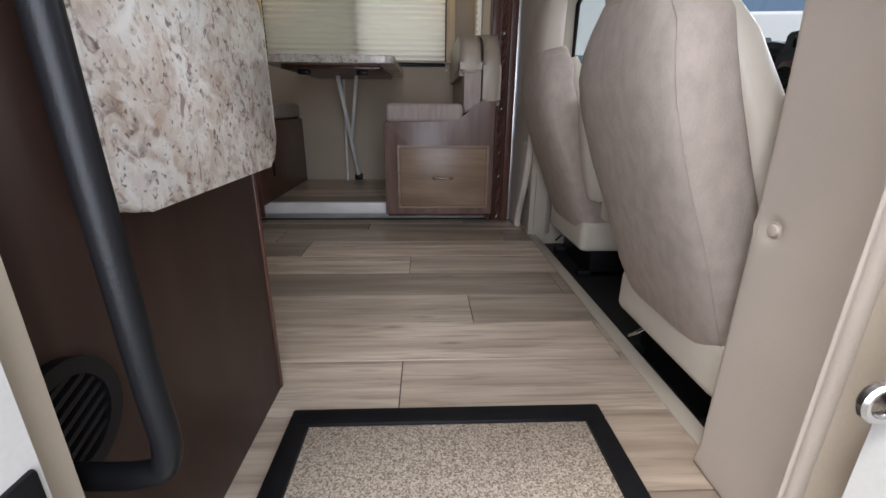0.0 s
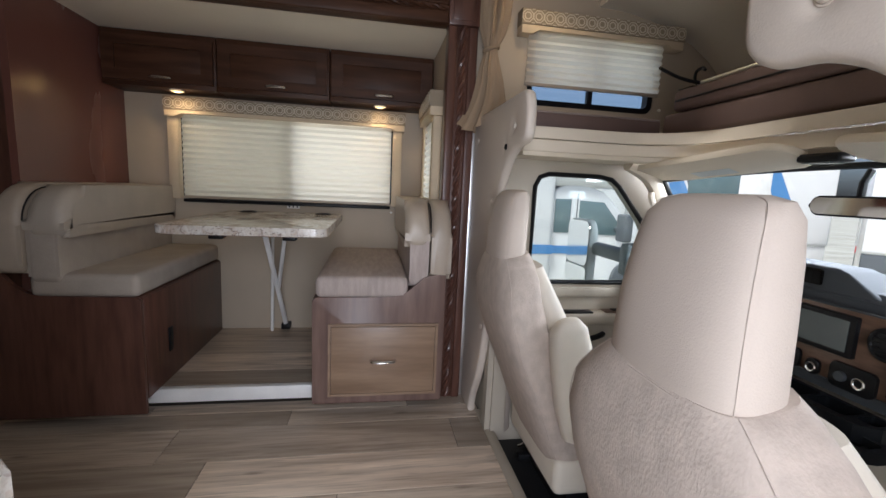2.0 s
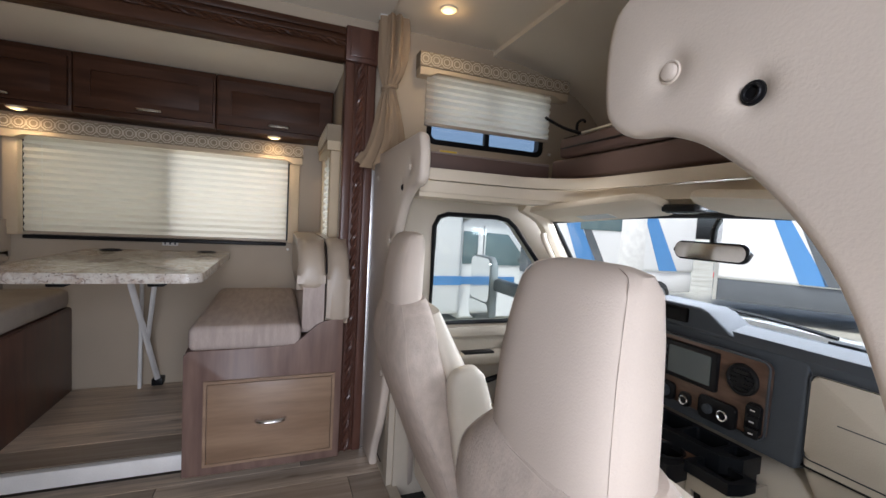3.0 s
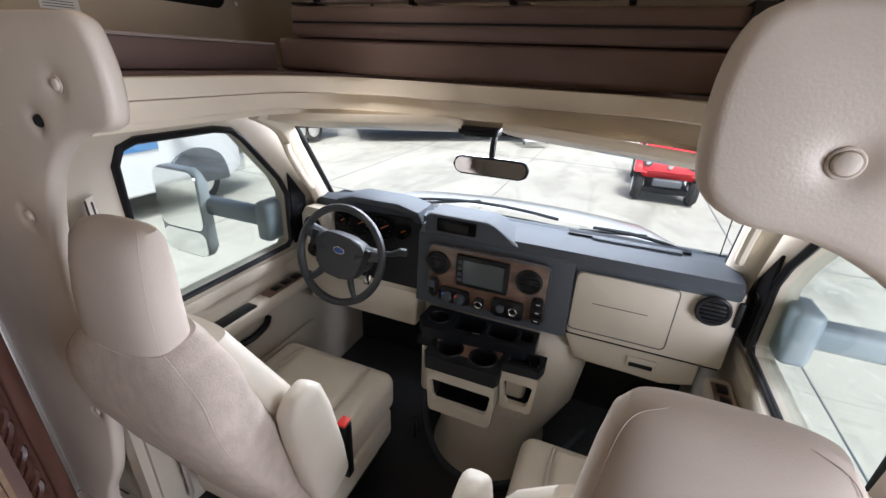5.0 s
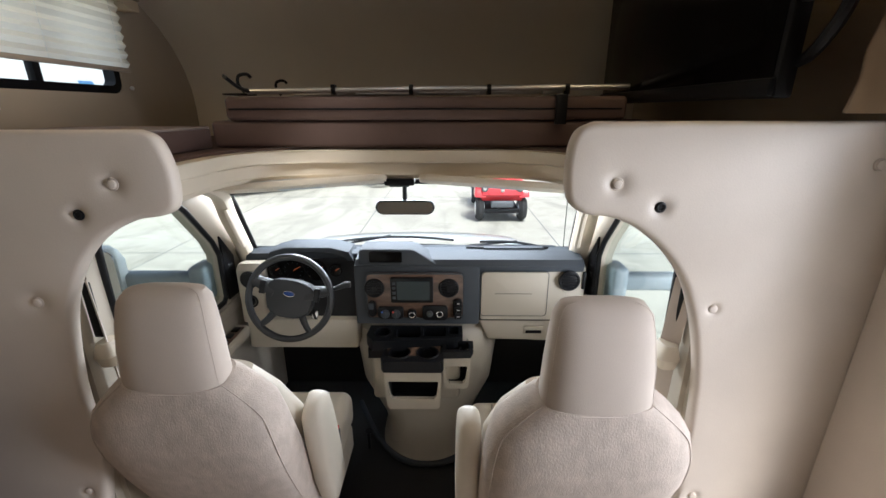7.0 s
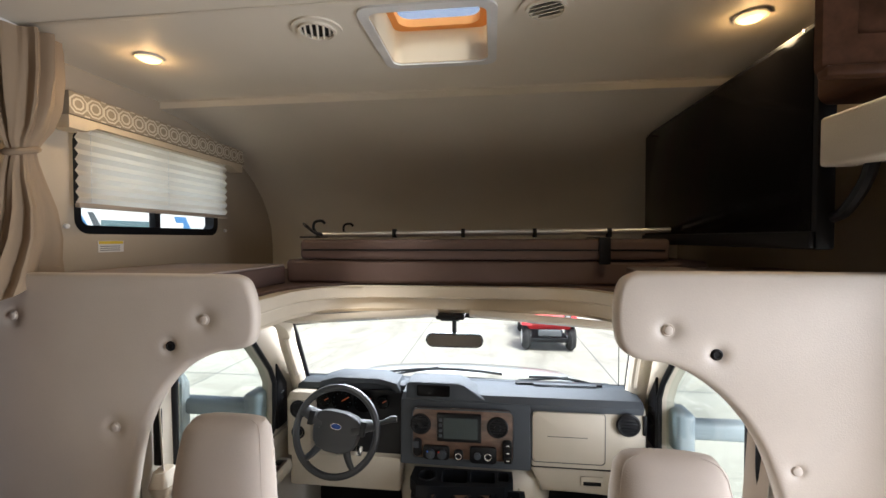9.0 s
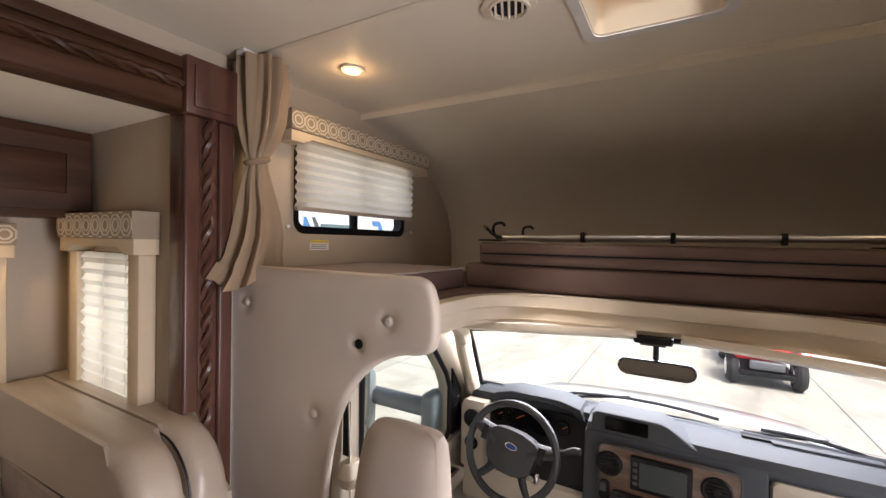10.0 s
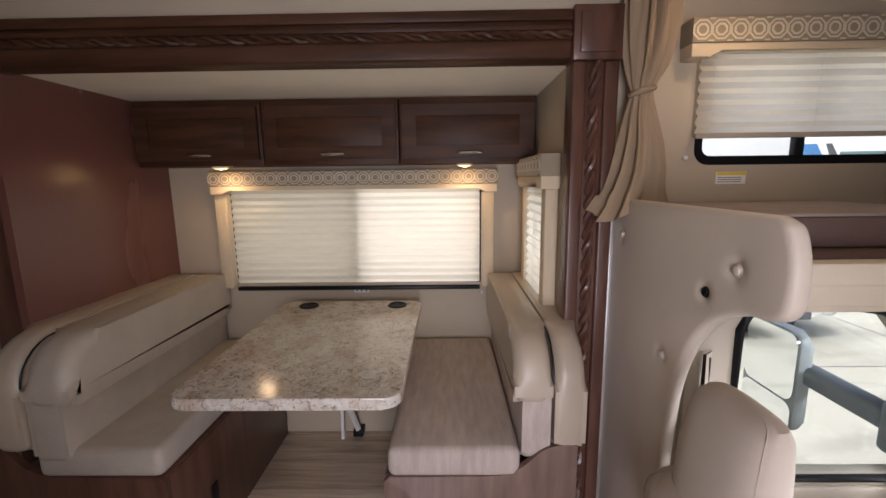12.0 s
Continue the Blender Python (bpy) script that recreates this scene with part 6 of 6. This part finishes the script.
# ---- television, arm and entry-side cabinet ----
def television():
    root = thing("television", "large black flat television turned off beside the bunk", "television")
    part("case", box(0.660, 1.690, 0.66, 0.70, 1.532, 2.030, 0.006), M_BLACK, root)
    part("screen", box(0.673, 1.677, 0.699, 0.7025, 1.575, 2.017, 0.001), M_SCREEN, root, "dark glossy screen")
    part("bezel", box(0.663, 1.687, 0.698, 0.712, 1.535, 1.572, 0.004), M_BLACK, root)
    for x in (0.70, 1.65):
        part("screw", disc("y", (x, 0.703, 2.022), 0.004, 0.002, 10), M_CHROME, root)
    arm = part("swing_arm", box(0.40, 0.60, 0.672, 0.74, 1.70, 1.80, 0.008, 3), M_CABPLASTIC, root, "beige boxed swing arm")
    part("arm_link", box(0.58, 0.67, 0.668, 0.69, 1.71, 1.79, 0.004), M_BLACK, arm)
    part("end_plate", box(0.42, 0.595, 0.64, 0.671, 1.705, 1.795, 0.006), M_BLACK, arm)
    for z in (1.72, 1.78):
        part("bolt", disc("x", (0.416, 0.655, z), 0.006, 0.008, 12, 0.002), M_CHROME, arm)
    part("wall_mount", box(0.585, 0.607, YP + 0.001, 0.641, 1.71, 1.79, 0.004), M_BLACK, arm)
    part("cable", tube(curve([(0.70, 0.655, 1.60), (0.63, 0.67, 1.61), (0.57, 0.68, 1.66), (0.55, 0.68, 1.705)], 5), 0.012, 8), M_BLACK, root, "black cable sleeve")


television()


def entry_cabinet():
    root = thing("overhead_cabinet", "dark cherry overhead cabinet beside the bunk opening", "cabinet")
    part("body", prism(rounded(0.384, 0.705, 1.842, ZC - 0.002, (0.0, 0.02, 0, 0)), "x", 0.505, 0.655, 0.004), M_DARKWOODX, root)
    d = part("door", holed(rounded(0.39, 0.818, 1.846, ZC - 0.006, (0.0, 0.02, 0, 0)), [rect(0.39 + 0.06, 0.762, 1.915, ZC - 0.06)], "x", 0.484, 0.504), M_DARKWOODX, root)
    part("door_panel", prism(rect(0.445, 0.767, 1.91, ZC - 0.055), "x", 0.490, 0.502, 0.003), M_DARKWOODX, d)
    part("bottom_trim", box(0.476, 0.504, 0.39, 0.815, 1.842, 1.862, 0.006), M_DARKWOODX, root)


entry_cabinet()


# ---- ceiling fittings ----
def roof_hatch():
    root = thing("roof_hatch", "open-well roof hatch with a clear lid and round knob", "hatch")
    o = rounded(0.682, 0.994, 1.411, 1.709, 0.028)
    part("liner", holed(rounded(0.655, 1.02, 1.385, 1.735, 0.04), [o], "z", ZC - 0.006, ZC - 0.0005), M_WHITE, root, "pale flange")
    part("well", holed(rounded(0.676, 1.0, 1.405, 1.715, 0.03), [rounded(0.684, 0.992, 1.413, 1.707, 0.026)], "z", ZC, ZC + 0.10), M_CREAMTRANS, root, "cream well lining")
    # added ring: its amber stands in for light leaking round the lid
    part("amber_light_ring", holed(rounded(0.676, 1.0, 1.405, 1.715, 0.03), [rounded(0.705, 0.970, 1.434, 1.686, 0.04)], "z", ZC + 0.101, ZC + 0.125), M_AMBERLIGHT, root, "added ring coloured like the amber light leaking in")
    lid = part("lid", prism(rounded(0.64, 1.04, 1.37, 1.75, 0.05), "z", ZC + 0.15, ZC + 0.156), M_DOME, root, "milky clear lid")
    lid.visible_shadow = False
    part("knob", join(disc("z", (0.755, 1.56, ZC + 0.085), 0.024, 0.022, 20, 0.004), tube([(0.755, 1.56, ZC + 0.10), (0.755, 1.56, ZC + 0.15)], 0.008, 10)), M_BLACK, root, "black lift knob")
    part("knob_collar", ring("z", (0.755, 1.56, ZC + 0.108), 0.028, 0.006), M_WHITE, root)


M_CREAMTRANS = cloth_material("hatch_lining", (0.90, 0.78, 0.58), 0.45)
# orange glow of the hatch well, put into a cloth colour
M_AMBERLIGHT = cloth_material("amber_light_tone", (0.75, 0.40, 0.14), 0.4)
M_DOME = glass_material("clear_lid")
roof_hatch()


def ceiling_vent(x, y, turn):
    root = thing("ceiling_vent", "round cream louvred ceiling air vent", "vent", "ceiling air vents", at=(x, y, ZC), turn=turn)
    circle = lambda r: [(r * math.cos(2 * math.pi * k / 32), r * math.sin(2 * math.pi * k / 32)) for k in range(32)]
    part("flange", holed(circle(0.066), [circle(0.042)], "z", -0.006, -0.0005), M_CEIL, root)
    part("collar", holed(circle(0.05), [circle(0.043)], "z", -0.012, -0.004), M_CEIL, root)
    part("backing", prism(circle(0.043), "z", -0.0012, -0.0004), M_RUBBER, root)
    for k in range(5):
        o = (k - 2) * 0.016
        h = math.sqrt(0.043 ** 2 - o * o)
        part("slat", moved(box(-h, h, -0.001, 0.001, -0.004, 0.004), pose(0, o, -0.006, 35, 0, 0)), M_CEIL, root)
    return root


ceiling_vent(0.747, 1.862, 20)
ceiling_vent(0.712, 1.268, 70)
for x in (0.635, 1.238):
    setting("ceiling_seam", box(x - 0.008, x + 0.008, YP + 0.001, YD - 0.001, ZC - 0.004, ZC - 0.0006, 0.0015), M_CEIL, "narrow cream seam strip on the ceiling", "trim")
setting("ceiling_seam", box(-0.48, -0.46, 1.2, YD - 0.02, ZC - 0.004, ZC - 0.0006, 0.0015), M_CEIL, "narrow cream seam strip on the ceiling", "trim")
st = thing("warning_sticker", "small white wall sticker with a yellow header", "sticker")
part("paper", box(0.955, 1.055, YD - 0.0018, YD - 0.0004, 1.512, 1.552), M_WHITE, st)
part("header", box(0.957, 1.053, YD - 0.0026, YD - 0.0018, 1.541, 1.551), material("sticker_yellow", (0.75, 0.55, 0.05), 0.6), st, "yellow band")
for k in range(3):
    part("text_bar", box(0.962, 1.04, YD - 0.0026, YD - 0.0018, 1.518 + k * 0.007, 1.520 + k * 0.007), M_DASHGREY, st)
for x, z in ((0.845, 1.60), (1.64, 1.60)):
    tagged(link_mesh("shade_peg", disc("y", (x, YD - 0.012, z), 0.008, 0.012, 14, 0.003), M_WHITE), "small pale shade peg on the wall", "peg", "shade pegs")
for axis, c in (("y", (0.225, YB - 0.012, 0.942)), ("x", (XS - 0.012, 2.865, 0.985))):
    tagged(link_mesh("shade_peg", disc(axis, c, 0.008, 0.012, 14, 0.003), M_WHITE), "small pale shade peg on the wall", "peg", "shade pegs")
sw = thing("wall_switch", "small pale double wall outlet below the window", "outlet")
part("plate", box(-0.455, -0.375, YB - 0.008, YB - 0.001, 0.945, 0.975, 0.003), M_WHITE, sw)
for x in (-0.44, -0.415, -0.39):
    part("slot", box(x - 0.004, x + 0.004, YB - 0.0095, YB - 0.008, 0.952, 0.968), M_DASHGREY, sw)
wt = thing("window_sill_rail", "dark lower rail of the dinette window", "trim")
part("rail", box(-1.07, 0.215, YB - 0.03, YB - 0.001, 0.965, 0.985, 0.005), M_BLACK, wt)

# ---- outside ----
M_TYRE = material("black_tyre", (0.02, 0.02, 0.02), 0.85, scale=20, fine=120, bump=0.3)
M_RED = material("red_cart_paint", (0.62, 0.03, 0.035), 0.3, scale=2, vary=0.04, fine=60, bump=0, coat=0.5)
M_BLUE = material("blue_stripe_vinyl", (0.09, 0.25, 0.52), 0.4, vary=0.03, bump=0)
M_DARKGREY = material("dark_grey_cladding", (0.10, 0.11, 0.12), 0.5, scale=2, vary=0.06, bump=0.02)
# glass tint plus a reflection of the sky painted into the base colour
M_FARGLASS = material("tinted_glass_sky_reflection", (0.13, 0.19, 0.20), 0.08, vary=0.05, bump=0)
GZ = -0.8


def wheel(root, m, r, w, name="wheel"):
    t = part(name, moved(join(ring("y", (0, 0, 0), r - w * 0.32, w * 0.36, 28), prism([((r - w * 0.2) * math.cos(2 * math.pi * k / 28), (r - w * 0.2) * math.sin(2 * math.pi * k / 28)) for k in range(28)], "y", -w * 0.4, w * 0.4, 0.01)), m), M_TYRE, root, "black rubber tyre")
    part("rim", moved(join(disc("y", (0, -w * 0.46, 0), r * 0.55, w * 0.92, 24, 0.01)), m), M_ALU, t, "pale metal rim")
    return t


def golf_cart():
    root = thing("golf_cart", "red utility cart with black tyres parked on the concrete", "cart", at=(8.75, 0.22, GZ))
    hood = [(-0.20, 0.46), (-0.30, 0.60), (-0.26, 0.76), (-0.10, 0.93), (0.20, 1.02), (0.36, 1.00), (0.38, 0.50), (0.30, 0.42)]
    part("front_body", prism(hood, "y", -0.45, 0.45, 0.05, 4), M_RED, root, "rounded red front body")
    for y in (-0.46, 0.46):
        part("fender", prism(smooth2([(-0.30, 0.55), (-0.22, 0.70), (0.0, 0.78), (0.22, 0.70), (0.32, 0.52), (0.2, 0.50), (-0.2, 0.53)], 3), "y", y - 0.11, y + 0.11, 0.02, 3), M_RED, root)
        part("headlight", disc("x", (-0.30, y * 0.80, 0.735), 0.075, 0.05, 20, 0.012), M_DARKGREY, root, "round headlight in a dark bezel")
        part("headlight_lens", disc("x", (-0.306, y * 0.80, 0.735), 0.042, 0.02, 20, 0.006), M_ALU, root, "pale headlight lens")
        wheel(root, Matrix.Translation((-0.06, y, 0.265)), 0.265, 0.22)
        wheel(root, Matrix.Translation((1.65, y, 0.26)), 0.26, 0.20)
    part("badge", disc("x", (-0.315, 0, 0.70), 0.042, 0.02, 20, 0.003), M_ALU, root, "round pale badge")
    part("bumper", box(-0.34, -0.24, -0.24, 0.24, 0.33, 0.47, 0.03, 3), M_DARKGREY, root, "dark grey front bumper")
    part("chassis", box(-0.3, 2.0, -0.38, 0.38, 0.20, 0.30, 0.02), M_BLACK, root)
    part("rear_bed", box(1.15, 2.05, -0.48, 0.48, 0.55, 0.78, 0.03), M_RED, root)
    part("seat", join(box(0.75, 1.15, -0.45, 0.45, 0.55, 0.72, 0.05, 3), box(1.05, 1.18, -0.45, 0.45, 0.70, 1.05, 0.04, 3)), M_BLACK, root, "black bench seat")
    part("steering_wheel", ring("x", (0.52, 0.22, 0.95), 0.16, 0.014), M_BLACK, root)
    part("column", tube([(0.25, 0.22, 0.75), (0.52, 0.22, 0.95)], 0.02, 8), M_BLACK, root)


golf_cart()


def motorhome():
    root = thing("motorhome", "white motorhome with a blue side stripe parked alongside", "motorhome", at=(4.62, 7.0, GZ))
    part("coach_body", box(-7.2, -1.62, -0.05, 2.35, 0.45, 3.25, 0.08, 3), M_PAINT, root, "tall white coach body")
    part("cab_over", box(-1.75, 0.15, -0.05, 2.35, 2.05, 3.15, 0.18, 4), M_PAINT, root, "white cab-over bunk")
    part("cab", prism(smooth2([(-1.6, 0.35), (-1.6, 1.98), (-0.75, 2.0), (-0.15, 1.42), (0.55, 1.28), (0.78, 1.10), (0.82, 0.45), (0.5, 0.35)], 3)[:-1] + [(0.5, 0.35)], "y", 0.05, 2.1, 0.05, 3), M_PAINT, root, "white van cab")
    d = part("cab_door_window", prism([(-1.15, 1.28), (-0.25, 1.28), (-0.72, 1.82), (-1.15, 1.84)], "y", 0.035, 0.055, 0.005), M_FARGLASS, root, "tinted cab door window")
    part("coach_window", box(-3.2, -2.1, -0.062, -0.045, 1.55, 2.25, 0.01), M_FARGLASS, root, "tinted coach window")
    part("coach_window", box(-1.58, -1.30, 0.035, 0.055, 1.30, 1.85, 0.01), M_FARGLASS, root, "tinted narrow window")
    part("stripe", box(-7.1, -1.62, -0.060, -0.046, 0.95, 1.10), M_BLUE, root, "blue side stripe")
    part("stripe", box(-1.58, -0.55, 0.036, 0.056, 0.95, 1.08), M_BLUE, root, "blue side stripe")
    part("door_handle", box(-1.08, -0.95, 0.02, 0.05, 1.08, 1.12, 0.008), M_BLACK, root)
    part("door_seam", box(-1.20, -1.185, 0.040, 0.056, 0.45, 1.95), M_DARKGREY, root)
    part("wheel_arch", prism(smooth2([(-0.52, 0.32), (-0.42, 0.72), (0.0, 0.88), (0.42, 0.72), (0.52, 0.32)], 4), "y", 0.0, 0.12, 0.02), M_DARKGREY, root, "dark wheel arch flare")
    part("bumper", box(0.72, 0.95, 0.08, 2.08, 0.35, 0.62, 0.05, 3), M_ALU, root, "pale bumper")
    part("headlight", box(0.70, 0.80, 0.10, 0.40, 0.72, 0.98, 0.03, 3), M_LCD, root)
    part("mirror", box(-0.55, -0.40, -0.35, -0.08, 1.20, 1.65, 0.04, 3), M_DARKGREY, root)
    part("mirror_arm", box(-0.50, -0.42, -0.10, 0.06, 1.35, 1.42, 0.01), M_DARKGREY, root)
    wheel(root, Matrix.Translation((0.0, 0.12, 0.38)), 0.38, 0.26)
    wheel(root, Matrix.Translation((-4.4, 0.12, 0.38)), 0.38, 0.26)


motorhome()


def trailer(name, label, at, turn, length, swoosh, steps):
    root = thing(name, label, "trailer", "parked travel trailers", at=at, turn=turn)
    part("body", box(0, length, 0, 2.4, 0.95, 3.4, 0.10, 3), M_PAINT, root, "white fibreglass body")
    part("skirt", box(0.03, length - 0.03, 0.05, 2.35, 0.42, 1.05, 0.03), M_DARKGREY if steps else M_PAINT, root, "dark lower skirt" if steps else "white lower skirt")
    part("corner_trim", box(-0.015, 0.07, -0.015, 0.06, 0.42, 3.38, 0.01), M_ALU, root, "metal corner trim")
    for k, (a, w) in enumerate(swoosh):
        part("swoosh", prism([(a, 2.9), (a + w, 2.9), (a + w + 1.0, 1.0), (a + 0.75, 1.0)], "y", -0.012, -0.002), M_BLUE if k % 2 == 0 else M_DARKGREY, root, "diagonal vinyl stripe")
    part("window", box(length * 0.28, length * 0.28 + 1.2, -0.02, 0.005, 2.0, 2.75, 0.01), M_FARGLASS, root, "tinted side window")
    part("door", box(length * 0.52, length * 0.52 + 0.75, -0.02, 0.01, 0.75, 2.75, 0.01), M_WHITE, root, "pale entry door")
    for x in (length * 0.68, length * 0.78):
        wheel(root, Matrix.Translation((x, 0.08, 0.36)), 0.36, 0.24)
    part("tail_light", box(-0.03, 0.0, 0.15, 0.32, 0.95, 1.1, 0.01), M_RED, root, "red tail light")
    if steps:
        for k in range(3):
            part("step", box(length * 0.52, length * 0.52 + 0.7, -0.95 + 0.3 * k, -0.68 + 0.3 * k, 0.20 + 0.2 * k, 0.24 + 0.2 * k, 0.01), M_WHITE, root, "pale folding step")
        for x in (length * 0.52 - 0.02, length * 0.52 + 0.72):
            part("stringer", moved(box(x - 0.02, x + 0.02, -0.5, 0.5, -0.03, 0.03), pose(0, -0.45, 0.42, 34, 0, 0)), M_DARKGREY, root)
    return root


trailer("travel_trailer", "white and dark-grey travel trailer with folding steps", (10.4, 7.9, GZ), -53, 9.0, [(0.9, 0.26), (1.35, 0.12)], True)
trailer("travel_trailer", "white travel trailer with a broad blue diagonal stripe", (5.9, 9.5, GZ), -8, 5.0, [(0.7, 0.30), (1.15, 0.10), (3.1, 0.32)], False)
trailer("travel_trailer", "white travel trailer at the back of the lot", (15.5, -3.5, GZ), -95, 8.0, [(2.6, 0.7)], False)

for k, (x0, x1, y0, y1) in enumerate(((2.5, 40, 3.10, 3.115), (2.5, 40, -0.62, -0.605), (2.5, 40, -5.2, -5.185), (2.5, 40, 6.2, 6.215), (6.4, 6.415, -30, 30), (11.2, 11.215, -30, 30), (16.0, 16.015, -30, 30))):
    setting("concrete_joint", box(x0, x1, y0, y1, GZ + 0.0005, GZ + 0.003), M_DARKGREY, "dark expansion joint in the concrete", "joint")

# ---- floor planks, last ----
def planks(parent, x0, x1, ys, ztop, joints, length, seed):
    rnd = random.Random(seed)
    cache = {}
    for i, (ya, yb) in enumerate(zip(ys, ys[1:])):
        start = joints[i] if i < len(joints) and joints[i] is not None else x0 + rnd.uniform(0.1, length)
        while start > x0:
            start -= length
        x = start
        while x < x1:
            a, b = max(x, x0), min(x + length, x1)
            if b - a > 0.02:
                for c, d, e, f in (cut(a, b, ya, yb) if parent is floor else [(a, b, ya, yb)]):
                    if d - c < 0.01 or f - e < 0.01:
                        continue
                    bm = box(c + 0.0014, d - 0.0014, e + 0.0014, f - 0.0014, ztop - 0.0035, ztop)
                    bmesh.ops.bevel(bm, geom=[g for g in bm.edges if g.verts[0].co.z > ztop - 0.001 and g.verts[1].co.z > ztop - 0.001], offset=0.0008, segments=1, affect="EDGES")
                    part("plank", bm, M_PLANK, parent)
            x += length


def cut(a, b, e, f):
    """Leave the entry step well open."""
    if f <= 0.62 and b > -0.28 and a < 0.53:
        return [(a, min(b, -0.28), e, f), (max(a, 0.53), b, e, f)]
    return [(a, b, e, f)]


ROWS_Y = [0.385, 0.47, 0.62, 0.685, 0.905, 1.125, 1.342, 1.557, 1.785, 2.003, 2.236, 2.473, 2.605, 2.70]
planks(floor, XR + 0.01, 0.66, ROWS_Y, 0.0, [None, None, None, -0.55, 0.002, None, 0.226, -0.62, -0.004, -0.53, 0.495, -0.27, 0.3], 1.22, 3)
slide_floor = bpy.data.objects["slide_floor"]
planks(slide_floor, -0.91, -0.175, [2.645, 2.80, 3.02, 3.24, 3.47], ZF, [None] * 4, 1.22, 5)
